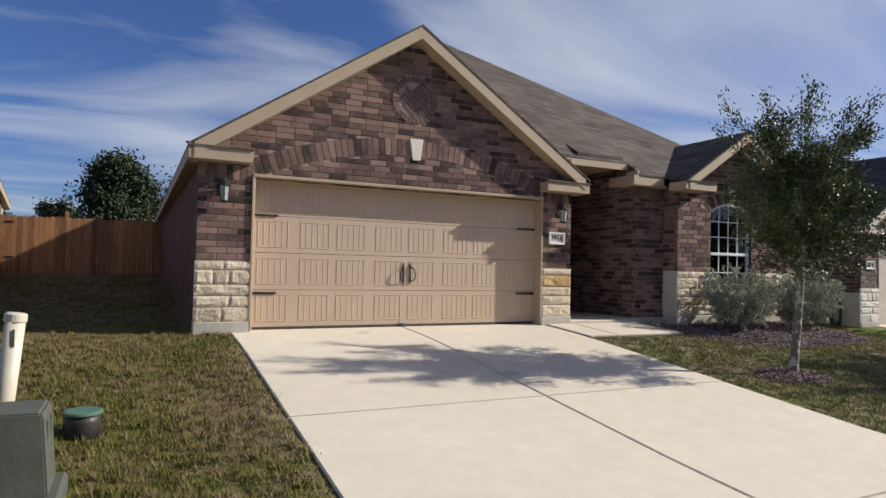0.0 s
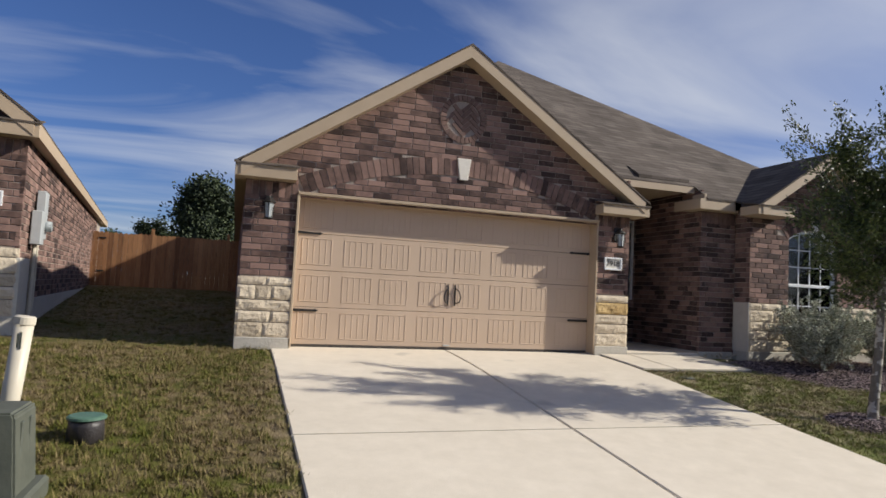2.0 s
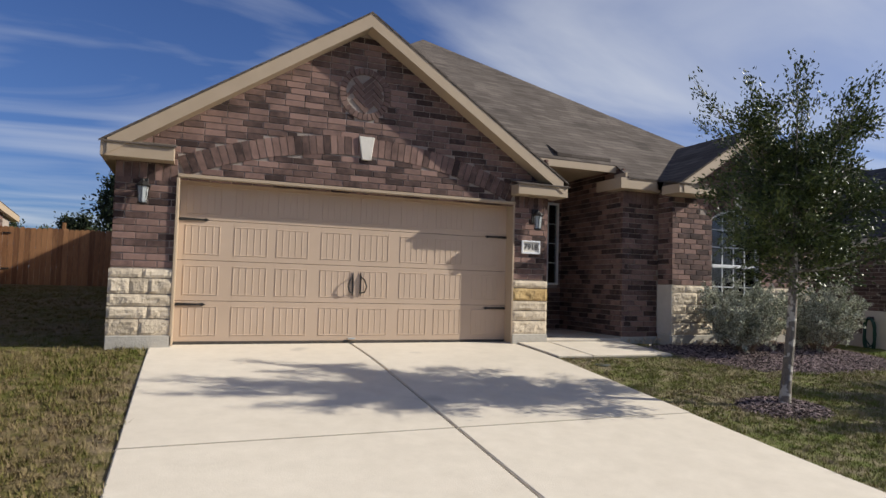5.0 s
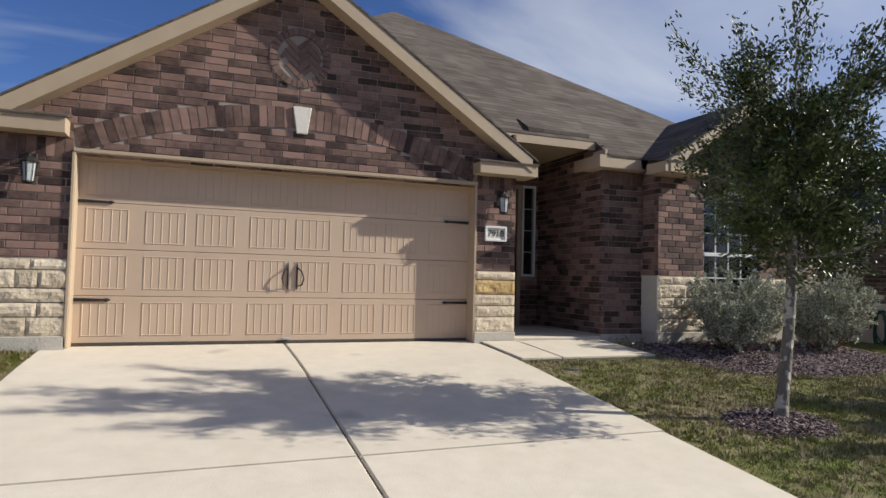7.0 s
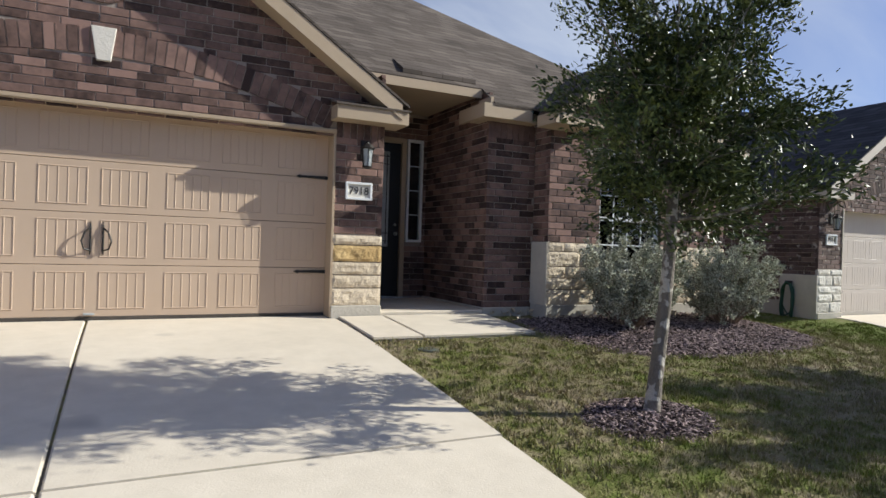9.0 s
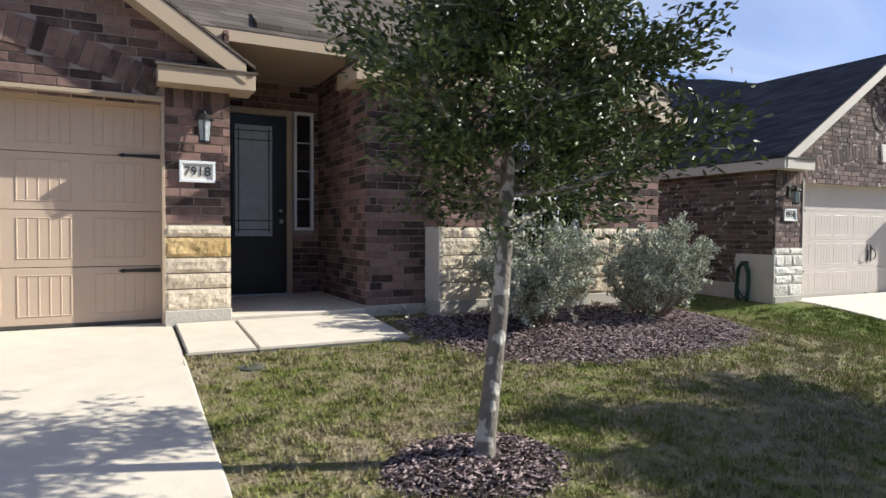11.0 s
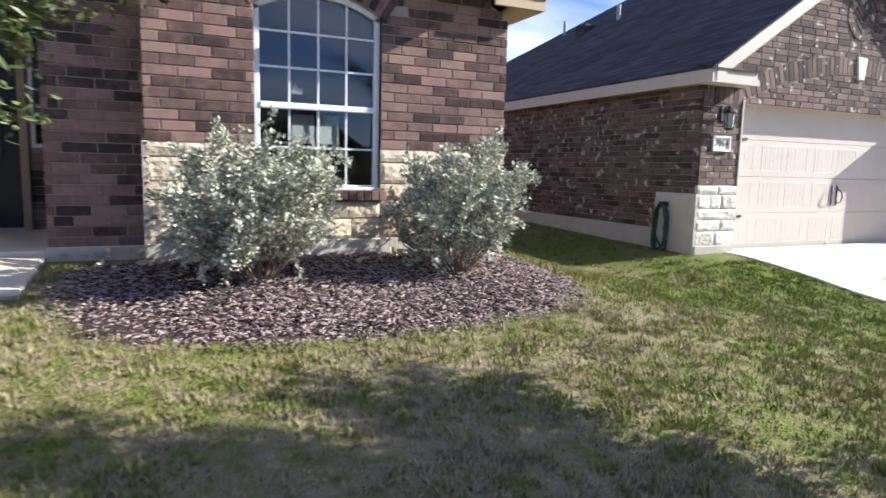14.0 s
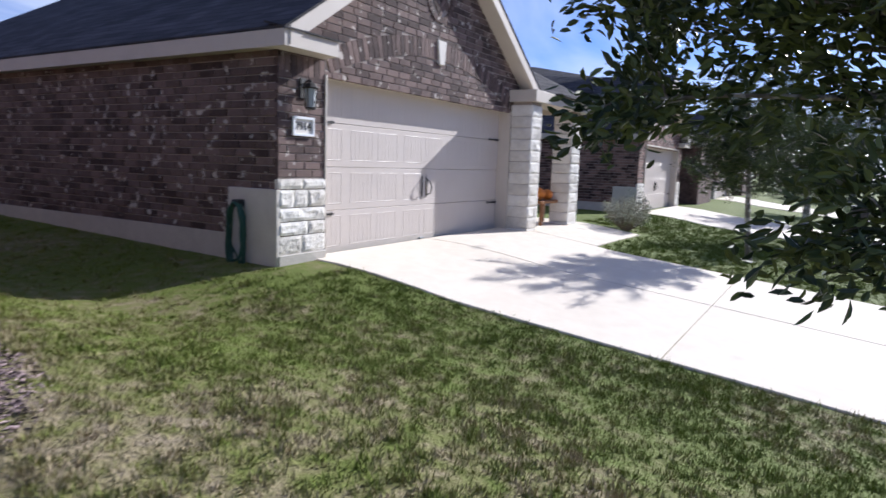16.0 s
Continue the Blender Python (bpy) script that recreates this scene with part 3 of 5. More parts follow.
def garage_front(wall, brick, brick_j, parts=True):
    """The brick gable wall over and beside the garage door."""
    bm = bmesh.new()
    prism(bm, [(-0.71, -0.45), (0, -0.45), (0, 2.15), (4.88, 2.15), (4.88, -0.45), (5.475, -0.45), (5.475, 2.44), (2.42, 4.43), (-0.71, 2.44)], 0.009, 0.20)
    part("backing", bm, M_MORTAR, wall)

    def half(z):
        return min(3.4, (4.40 - z) / 0.65)

    def spans(z, top):
        lo, hi = max(-0.72, 2.42 - half(z - 0.04)), min(5.48, 2.42 + half(z - 0.04))
        if hi - lo < 0.1:
            return []
        zm = (z + top) / 2
        cut = []
        if top < 2.16:
            cut.append((0.0, 4.88))
        r = zm - ARCH_CZ
        outer = math.sqrt(max(0, ARCH_R ** 2 - r * r)) if r < ARCH_R else 0
        inner = math.sqrt(max(0, (ARCH_R - ARCH_BAND) ** 2 - r * r)) if r < ARCH_R - ARCH_BAND else 0
        outer = min(outer, 2.44)
        if 2.06 < zm < 2.28:
            cut += [(-0.73, 0.0), (4.88, 5.49)]
        if outer > inner and zm > 2.15:
            cut += [(ARCH_CX - outer - 0.01, ARCH_CX - inner + 0.01), (ARCH_CX + inner - 0.01, ARCH_CX + outer + 0.01)]
        dz = zm - 3.545
        if abs(dz) < 0.385:
            w = math.sqrt(0.385 ** 2 - dz * dz)
            cut.append((2.42 - w, 2.42 + w))
        out = [(lo, hi)]
        for c0, c1 in cut:
            out = [s for a, b in out for s in ((a, min(b, c0)), (max(a, c1), b)) if s[1] - s[0] > 0.02]
        return out

    lay(wall, courses(spans, 0.965, 4.38, 4), FRONT, brick, brick_j, near=(0.9, 9) if parts else (99, 100))
    half_angle = math.asin(2.42 / (ARCH_R - 0.1))
    brick_arc(wall, ARCH_CX, ARCH_CZ, ARCH_R - ARCH_BAND + 0.008, ARCH_R - 0.006, math.pi / 2 + half_angle, math.pi / 2 - half_angle, 50, brick)
    # soldier course on the piers below the eaves
    for x0, x1 in ((-0.72, 0.0), (4.88, 5.48)):
        n = round((x1 - x0) / 0.0875)
        for k in range(n):
            u = x0 + (x1 - x0) * k / n
            part("brick", boxes((u + 0.005, u + (x1 - x0) / n - 0.005, 0.0, 0.04, 2.068, 2.272)), brick, wall)
    even = M_BRICK_EVEN if brick is M_BRICK else brick
    # round medallion: a ring of headers round a herringbone field
    for k in range(30):
        t0, t1 = 2 * math.pi * (k + 0.07) / 30, 2 * math.pi * (k + 0.93) / 30
        bm = bmesh.new()
        prism(bm, [(2.42 + r * math.cos(t), 3.545 + r * math.sin(t)) for r, t in ((0.285, t0), (0.375, t0), (0.375, t1), (0.285, t1))], -0.012, 0.04)
        part("brick", bm, even, wall)
    w, h = 0.068, 0.204
    turn = Matrix.Rotation(math.radians(45), 2)
    for i in range(-6, 7):
        for k in range(-6, 7):
            ox, oz = i * w - k * h, i * w + k * h
            for quad in ([(ox, oz), (ox + h, oz), (ox + h, oz + w), (ox, oz + w)], [(ox, oz + w), (ox + w, oz + w), (ox + w, oz + w + h), (ox, oz + w + h)]):
                cx, cz = (quad[0][0] + quad[2][0]) / 2, (quad[0][1] + quad[2][1]) / 2
                if math.hypot(cx, cz) > 0.25:
                    continue
                pts = []
                for qx, qz in quad:
                    v = turn @ Vector((qx - math.copysign(0.005, qx - cx), qz - math.copysign(0.005, qz - cz)))
                    if v.length > 0.278:
                        v = v.normalized() * 0.278
                    pts.append((2.42 + v.x, 3.545 + v.y))
                bm = bmesh.new()
                prism(bm, pts, -0.004, 0.04)
                part("brick", bm, even, wall)
    # keystone
    bm = bmesh.new()
    prism(bm, [(2.40, 2.59), (2.53, 2.59), (2.575, 2.925), (2.345, 2.925)], -0.035, 0.05)
    bmesh.ops.bevel(bm, geom=bm.edges[:], offset=0.006, segments=1, affect="EDGES")
    part("keystone", bm, M_KEY, wall, "pale cast-stone keystone")
    # stone piers with a concrete plinth
    for x0, x1, seed in ((-0.72, 0.0, 3), (4.88, 5.48, 5)):
        part("plinth", boxes((x0 - 0.012, x1 + 0.012, -0.03, 0.19, -0.42, 0.112), bevel=0.008), M_FOUND, wall, "grey concrete plinth")
        stonework(wall, [(x0 - 0.012, x1 + 0.012)], at_front(-0.012), seed, ochre=(lambda u, z, s=seed: s == 5 and 0.6 < z < 0.7), length=(0.2, 0.9))


wall_garage = thing("wall_garage", "dark red-brown brick gable wall with arched soldier course and stone piers", "wall", "structure")
garage_front(wall_garage, M_BRICK, M_BRICK_J)
# side walls of the garage
bm = boxes((-0.71, -0.51, 0.2, 16.6, -0.45, 2.44), (5.275, 5.475, 0.2, 1.9, -0.2, 2.9))
tagged(part("wall_side", bm, M_BRICK_J), "brick side walls of the house in shade", "wall", kind="structure")
ws = thing("wall_porch_west", "brick side of the garage facing the porch", "wall", "structure")
lay(ws, courses(lambda z, t: [(0.0, 1.9)], 0.06, 2.9, 8), Matrix.Translation((5.48, 0, 0)) @ Matrix.Rotation(math.pi / 2, 4, "Z"), M_BRICK, M_BRICK_J, near=(0, 1.9))

# ---- wing ----
WING_Y = -0.35


def wing_front(wall, brick, brick_j, parts=True):
    bm = bmesh.new()
    y0, y1 = WING_Y + 0.009, WING_Y + 0.2
    prism(bm, [(7.70, -0.6), (8.56, -0.6), (8.56, 2.14), (8.70, 2.215), (8.90, 2.28), (9.13, 2.305), (9.13, 3.44), (7.70, 2.52)], y0, y1)
    prism(bm, [(9.13, 2.305), (9.36, 2.28), (9.56, 2.215), (9.70, 2.14), (9.70, -0.6), (11.02, -0.6), (11.02, 2.30), (10.55, 2.52), (9.13, 3.44)], y0, y1)
    box(bm, 8.56, 9.70, y0, y1, -0.6, 0.56)
    part("backing", bm, M_MORTAR, wall)

    def arch(z):
        # half width of the arched opening with its ring
        if z < 2.14:
            return 0.572
        r = z - (2.305 + 0.24 - 1.23)
        return math.sqrt(max(0, 1.23 ** 2 - r * r)) if r < 1.23 else 0

    def spans(z, top):
        zm = (z + top) / 2
        h = min(1.9, (3.46 - z) / 0.65)
        lo, hi = max(7.69, 9.13 - h), min(11.03, 9.13 + h)
        a = min(arch(zm), 0.85 if zm > 2.14 else 0.572)
        out = [(lo, hi)]
        if a > 0.05:
            out = [(lo, 9.13 - a), (9.13 + a, hi)]
        return [s for s in out if s[1] - s[0] > 0.03]

    lay(wall, courses(spans, 0.955, 3.4, 6), at_front(WING_Y), brick, brick_j, near=None if parts else (99, 100))
    brick_arc(wall, 9.13, 2.305 - 1.0, 1.01, 1.235, math.pi / 2 + 0.64, math.pi / 2 - 0.64, 20, brick, y=WING_Y)
    bm = bmesh.new()
    prism(bm, [(9.09, 2.29), (9.19, 2.29), (9.235, 2.57), (9.045, 2.57)], WING_Y - 0.035, WING_Y + 0.05)
    part("keystone", bm, M_KEY, wall, "pale cast-stone keystone")
    stonework(wall, [(7.68, 8.56), (9.70, 11.035)], at_front(WING_Y - 0.012), 11)
    stonework(wall, [(8.56, 9.70)], at_front(WING_Y - 0.012), 12, rows=((0.115, 0.19), (0.31, 0.15)))
    # brick sill under the window
    for k in range(17):
        bm = boxes((8.50 + k * 0.0735, 8.50 + k * 0.0735 + 0.065, WING_Y - 0.055, WING_Y + 0.1, 0.47, 0.56), bevel=0.004)
        part("brick", bm, brick, wall)
    part("plinth", boxes((7.675, 11.04, WING_Y - 0.02, WING_Y + 0.18, -0.62, 0.112), bevel=0.008), M_FOUND, wall, "grey concrete plinth")


wall_wing = thing("wall_wing", "brick wing wall with rock-faced limestone below an arched window", "wall", "structure")
wing_front(wall_wing, M_BRICK, M_BRICK_J)
# west return of the wing and the porch jog
wall_jog = thing("wall_porch_east", "shaded brick wall beside the porch with dark and light bricks", "wall", "structure")
bm = boxes((7.70, 7.9, WING_Y + 0.2, 0.3, -0.5, 2.6), (6.95, 7.70, 0.009, 0.3, -0.5, 2.7), (6.95, 7.2, 0.3, 1.9, -0.2, 2.9))
part("backing", bm, M_MORTAR, wall_jog)
lay(wall_jog, courses(lambda z, t: [(6.94, 7.69)], 0.06, 2.6, 14), at_front(0.0), M_BRICK, M_BRICK_J, near=(0, 99))
lay(wall_jog, courses(lambda z, t: [(0.0, 0.35)], 0.955, 2.6, 15), facing_west(7.69, 0.0), M_BRICK, M_BRICK_J, near=(0, 99))
lay(wall_jog, courses(lambda z, t: [(0.0, 1.9)], 0.06, 2.9, 16), facing_west(6.94, 1.9), M_BRICK, M_BRICK_J, near=(0, 99))
part("stone_return", boxes((7.668, 7.72, WING_Y - 0.012, -0.001, 0.112, 0.95), bevel=0.006), M_STONE_CUT, wall_jog, "sawn pale limestone return")
pieces("plinth", ((6.92, 7.66, -0.03, 0.2, -0.3, 0.06), (7.66, 7.72, WING_Y, -0.03, -0.5, 0.112), (6.92, 7.1, 0.2, 1.9, -0.2, 0.06)), M_FOUND, wall_jog, 0.008)
bm = boxes((11.0, 11.025, WING_Y + 0.2, 16.6, -0.6, 2.4), (5.3, 7.2, 1.96, 2.15, -0.1, 3.0), (-0.7, 11.0, 16.5, 16.6, -0.4, 2.4))
tagged(part("wall_back", bm, M_BRICK_J), "brick walls of the house away from the street", "wall", kind="structure")
tagged(part("ceiling_porch", boxes((5.0, 7.3, 0.18, 2.1, 2.90, 2.94)), M_TRIM), "beige porch ceiling", "ceiling", kind="structure")

# ---- roof ----


def rake_board(parent, x0, z0, x1, z1, y, depth=0.19, thick=0.045):
    bm = bmesh.new()
    prism(bm, [(x0, z0), (x1, z1), (x1, z1 - depth), (x0, z0 - depth)], y, y + thick)
    part("rake_board", bm, TRIM[0], parent)
    s = 1 if x1 > x0 else -1
    bm = bmesh.new()
    prism(bm, [(x0, z0 - depth + 0.03), (x1, z1 - depth + 0.03), (x1, z1 - depth), (x0, z0 - depth)], y + thick, y + 0.40)
    part("soffit", bm, TRIM[0], parent)


def eave_return(parent, x0, x1, y0, y1, z0, z1, tile):
    """A boxed eave end with a little shingled top."""
    part("eave_box", boxes((x0, x1, y0, y1, z0, z1), bevel=0.004), TRIM[0], parent, "beige boxed eave return")
    bm = bmesh.new()
    sheet(bm, [(x0 - 0.02, y0 - 0.025, z1 + 0.015), (x1 + 0.02, y0 - 0.025, z1 + 0.015), (x1 + 0.02, y1, z1 + 0.09), (x0 - 0.02, y1, z1 + 0.09)], 0.02)
    part("shingles", bm, tile, parent)


def build_roof(parent, tile, peak=(5.25, 5.59, 6.83), back=(5.25, 11.2, 6.83)):
    def slope(*pts):
        bm = bmesh.new()
        sheet(bm, pts, 0.03)
        return part("roof_slope", bm, tile, parent)
    slope((4.97, 0.16, 2.976), (6.91, 0.16, 2.976), (6.91, -0.2, 2.72), (10.6, -0.2, 2.72), (10.6, -0.53, 2.486), (11.35, -0.53, 2.486), peak, (2.42, 2.49, 4.66))
    slope((11.35, -0.53, 2.486), (11.35, 17.3, 2.486), back, peak)
    slope((-0.87, 2.0, 2.49), (2.42, 2.49, 4.66), peak, back, (-0.87, 17.3, 2.49))
    slope((11.35, 17.3, 2.5), (-0.87, 17.3, 2.49), back)
    slope((-0.87, -0.27, 2.49), (2.42, -0.27, 4.66), (2.42, 2.49, 4.66), (-0.87, 2.49, 2.49))
    slope((2.42, -0.27, 4.66), (5.69, -0.27, 2.505), (5.69, 0.16, 2.505), (4.97, 0.16, 2.976), (2.42, 2.49, 4.66))
    slope((7.50, -0.77, 2.62), (9.13, -0.77, 3.68), (9.13, 1.23, 3.68), (7.50, -0.33, 2.62))
    slope((9.13, -0.77, 3.68), (10.76, -0.77, 2.62), (10.76, -0.33, 2.62), (9.13, 1.23, 3.68))
    rake_board(parent, -0.80, 2.50, 2.42, 4.63, -0.262)
    rake_board(parent, 2.42, 4.63, 5.60, 2.52, -0.262)
    rake_board(parent, 7.56, 2.62, 9.13, 3.65, -0.762, 0.17)
    rake_board(parent, 9.13, 3.65, 10.72, 2.615, -0.762, 0.17)
    eave_return(parent, -0.87, -0.05, -0.25, 0.02, 2.29, 2.46, tile)
    eave_return(parent, 4.81, 5.69, -0.25, 0.02, 2.27, 2.43, tile)
    eave_return(parent, 7.47, 8.25, -0.75, WING_Y + 0.01, 2.44, 2.59, tile)
    eave_return(parent, 10.05, 10.79, -0.75, WING_Y + 0.01, 2.44, 2.59, tile)
    pieces("fascia", ((4.95, 6.91, 0.15, 0.19, 2.84, 2.955), (6.87, 6.91, -0.16, 0.15, 2.62, 2.8)), TRIM[0], parent)
    pieces("fascia", ((6.80, 7.50, -0.19, -0.15, 2.53, 2.71), (6.76, 6.80, -0.19, 0.5, 2.53, 2.71), (6.80, 7.60, -0.15, 0.27, 2.52, 2.56)), TRIM[0], parent)
    pieces("fascia", ((10.79, 11.36, -0.52, -0.48, 2.36, 2.50), (11.32, 11.36, -0.48, 17.3, 2.36, 2.50), (11.0, 11.32, -0.48, 17.3, 2.36, 2.38)), TRIM[0], parent)
    pieces("fascia", ((-0.87, -0.83, 0.02, 17.3, 2.29, 2.47), (-0.83, -0.6, 0.02, 17.3, 2.29, 2.32), (5.3, 5.69, 0.02, 0.16, 2.27, 2.45)), TRIM[0], parent)


roof = thing("roof", "grey-brown asphalt shingle roof with beige fascia and rakes", "roof", "structure")
build_roof(roof, M_SHINGLE)
# raised shingle saddle behind the porch fascia
bm = bmesh.new()
sheet(bm, [(5.80, 0.24, 3.10), (6.86, 0.24, 3.10), (6.86, 0.60, 3.31), (5.80, 0.60, 3.31)], 0.09)
part("roof_saddle", bm, M_SHINGLE, roof)
# soldier course below the eave of the porch wall
for k in range(8):
    part("brick", boxes((6.945 + k * 0.0925, 7.027 + k * 0.0925, -0.006, 0.03, 2.31, 2.51)), M_BRICK_EVEN, wall_jog)

# ---- garage door ----


def relief_panel(sec, paint, x0, x1, z0, z1, y, depth):
    """A stamped panel: raised rim and board joints in one sheet."""
    e, t = 0.004, 0.013

    def ridges(lo, hi, inner):
        rows = [(lo, 0.0)]
        spots = [(lo, lo + t)] + [(lo + (hi - lo) * q / 5 - 0.006, lo + (hi - lo) * q / 5 + 0.006) for q in range(1, 5)] * inner + [(hi - t, hi)]
        for a, b in spots:
            rows += [(a + e * 0.05, 0.0), (a + e, 1.0), (b - e, 1.0), (b - e * 0.05, 0.0)]
        return rows + [(hi, 0.0)]

    xs, zs = ridges(x0, x1, 1), ridges(z0, z1, 0)
    bm = bmesh.new()
    grid = []
    for x, hx in xs:
        edge = x < x0 + t + 1e-6 or x > x1 - t - 1e-6
        grid.append([bm.verts.new((x, y - 0.0006 - depth * max(hx * (1 if edge else 0.75), hz), z)) for z, hz in zs])
    for a, b in zip(grid, grid[1:]):
        for k in range(len(zs) - 1):
            bm.faces.new((a[k], b[k], b[k + 1], a[k + 1]))
    return part("panel", bm, paint, sec)


def garage_door(parent, paint, iron, depth=0.005):
    """Four sections with stamped panels, strap hinges and two pull handles."""
    y = 0.215
    for k in range(4):
        z0, z1 = 0.012 + k * 0.535, 0.012 + (k + 1) * 0.535 - 0.006
        sec = part("section", boxes((0.01, 4.87, y, y + 0.045, z0, z1), bevel=0.003), paint, parent)
        for c in range(8):
            x0 = 0.115 + c * 0.5885 + (0.03 if c % 2 else 0.0)
            x1 = x0 + 0.44
            a, b = z0 + 0.075, z1 - 0.065
            relief_panel(sec, paint, x0, x1, a, b, y, depth)
    for x0, s in ((0.03, 1), (4.85, -1)):
        for z in (0.50, 1.62):
            bm = bmesh.new()
            prism(bm, [(x0, z - 0.02), (x0 + s * 0.31, z - 0.012), (x0 + s * 0.33, z - 0.022), (x0 + s * 0.38, z), (x0 + s * 0.33, z + 0.022), (x0 + s * 0.31, z + 0.012), (x0, z + 0.02)], y - 0.018, y - 0.004)
            part("hinge", bm, iron, parent, "black wrought-iron strap hinge")
    for x, s in ((2.385, -1), (2.50, 1)):
        bm = bmesh.new()
        zc = 0.80
        tube(bm, [(x, y - 0.006, zc + 0.19), (x, y - 0.012, zc + 0.13), (x, y - 0.012, zc - 0.11), (x + s * 0.004, y - 0.006, zc - 0.15)], [0.004, 0.011, 0.011, 0.005], 6)
        tube(bm, [(x, y - 0.012, zc + 0.13), (x + s * 0.05, y - 0.05, zc + 0.08), (x + s * 0.078, y - 0.062, zc - 0.01), (x + s * 0.055, y - 0.05, zc - 0.09), (x, y - 0.012, zc - 0.11)], [0.008, 0.009, 0.010, 0.009, 0.008], 6)
        part("handle", bm, iron, parent, "black wrought-iron pull handle")
    part("lift_handle", boxes((2.34, 2.44, y - 0.03, y, 0.03, 0.05)), M_METER, parent)
    part("bottom_seal", boxes((0.0, 4.88, y - 0.005, y + 0.04, -0.03, 0.012)), M_JOINT, parent)


def garage_jamb(parent, mould=True):
    for x in (0.0, 4.85):
        part("jamb", boxes((x, x + 0.03, -0.015, 0.215, -0.02, 2.13), bevel=0.003), TRIM[0], parent)
    part("head_jamb", boxes((0.0, 4.88, -0.025 if mould else 0.02, 0.215, 2.125, 2.165 if mould else 2.148), bevel=0.003), TRIM[0], parent)
    if not mould:
        return
    part("brick_mould", boxes((-0.012, 0.022, -0.03, 0.0, -0.02, 2.13), bevel=0.004), TRIM[0], parent)
    part("brick_mould", boxes((0.0, 4.88, -0.035, -0.02, 2.135, 2.175), bevel=0.004), TRIM[0], parent)


door_1 = thing("door_1", "beige stamped-panel garage door with black strap hinges", "garage door", "structure")
garage_door(door_1, M_GDOOR, M_BLACK)
garage_jamb(door_1)
tagged(part("garage_interior", boxes((-0.5, 5.27, 0.6, 0.7, -0.1, 2.4)), M_ROOM), "dark wall behind the garage door", "wall", kind="structure")

# ---- front door with sidelight ----
door_2 = thing("door_2", "black front door with leaded glass and beige frame", "front door", "structure")
part("door_leaf", boxes((5.645, 6.495, 1.90, 1.945, 0.05, 2.42), bevel=0.004), M_BLACKDOOR, door_2)
part("glass_panel", boxes((5.83, 6.31, 1.885, 1.90, 0.82, 2.28), bevel=0.004), M_FROST, door_2, "frosted leaded glass panel")
rows = []
for x in (5.87, 6.26):
    rows.append((x, x + 0.012, 1.878, 1.886, 0.86, 2.24))
for z in (0.90, 1.02, 2.08, 2.2):
    rows.append((5.84, 6.30, 1.878, 1.886, z, z + 0.012))
pieces("leading", rows, M_BLACK, door_2)
pieces("panel_frame", ((5.80, 5.83, 1.875, 1.9, 0.79, 2.31), (6.31, 6.34, 1.875, 1.9, 0.79, 2.31), (5.83, 6.31, 1.875, 1.9, 0.79, 0.82), (5.83, 6.31, 1.875, 1.9, 2.28, 2.31)), M_BLACKDOOR, door_2)
pieces("door_frame", ((5.57, 5.645, 1.84, 1.96, 0.03, 2.50), (6.495, 6.57, 1.84, 1.96, 0.03, 2.50), (5.645, 6.495, 1.84, 1.96, 2.42, 2.50)), M_TRIM, door_2, 0.004)
part("threshold", boxes((5.57, 6.57, 1.82, 1.96, 0.03, 0.055)), M_METER, door_2)
bm = bmesh.new()
bmesh.ops.create_uvsphere(bm, u_segments=12, v_segments=8, radius=0.032, matrix=Matrix.Translation((6.42, 1.85, 1.02)))
bmesh.ops.create_uvsphere(bm, u_segments=10, v_segments=6, radius=0.022, matrix=Matrix.Translation((6.42, 1.88, 1.16)))
soft(part("door_knob", bm, M_METER, door_2, "satin metal knob and deadbolt"))
side = thing("window_2", "narrow sidelight with white frame and grid", "sidelight", "structure")
part("window_frame", boxes((6.60, 6.635, 1.86, 1.95, 0.9, 2.5), (6.83, 6.865, 1.86, 1.95, 0.9, 2.5), (6.635, 6.83, 1.86, 1.95, 0.9, 0.94), (6.635, 6.83, 1.86, 1.95, 2.46, 2.5)), M_WHITE, side)
part("pane", boxes((6.635, 6.83, 1.91, 1.916, 0.94, 2.46)), M_GLASS, side)
part("muntin", boxes(*[(6.635, 6.83, 1.895, 1.908, 0.94 + k * 0.38, 0.955 + k * 0.38) for k in (1, 2, 3)]), M_WHITE, side)
wd = thing("wall_entry", "shaded brick wall round the front door", "wall", "structure")
part("backing", boxes((5.475, 5.57, 1.91, 2.0, 0.0, 2.9), (6.57, 6.60, 1.91, 2.0, 0.0, 2.9), (6.865, 6.99, 1.91, 2.0, 0.0, 2.9), (6.60, 6.865, 1.91, 2.0, 0.0, 0.9), (5.57, 6.99, 1.91, 2.0, 2.5, 2.9), (6.6, 6.87, 2.0, 2.06, 0.9, 2.5)), M_MORTAR, wd)
lay(wd, courses(lambda z, t: [(6.575, 6.98)] if t < 0.9 else ([(6.87, 6.98)] if t < 2.5 else [(5.49, 6.98)]), 0.06, 2.88, 21), at_front(1.90), M_BRICK, M_BRICK_J)

# ---- arched window ----
WX0, WX1, WZ0, WZS, WRISE = 8.56, 9.70, 0.56, 2.14, 0.165


def arch_z(x):
    cx, hw = (WX0 + WX1) / 2, (WX1 - WX0) / 2
    return WZS + WRISE * (1 - ((x - cx) / hw) ** 2)


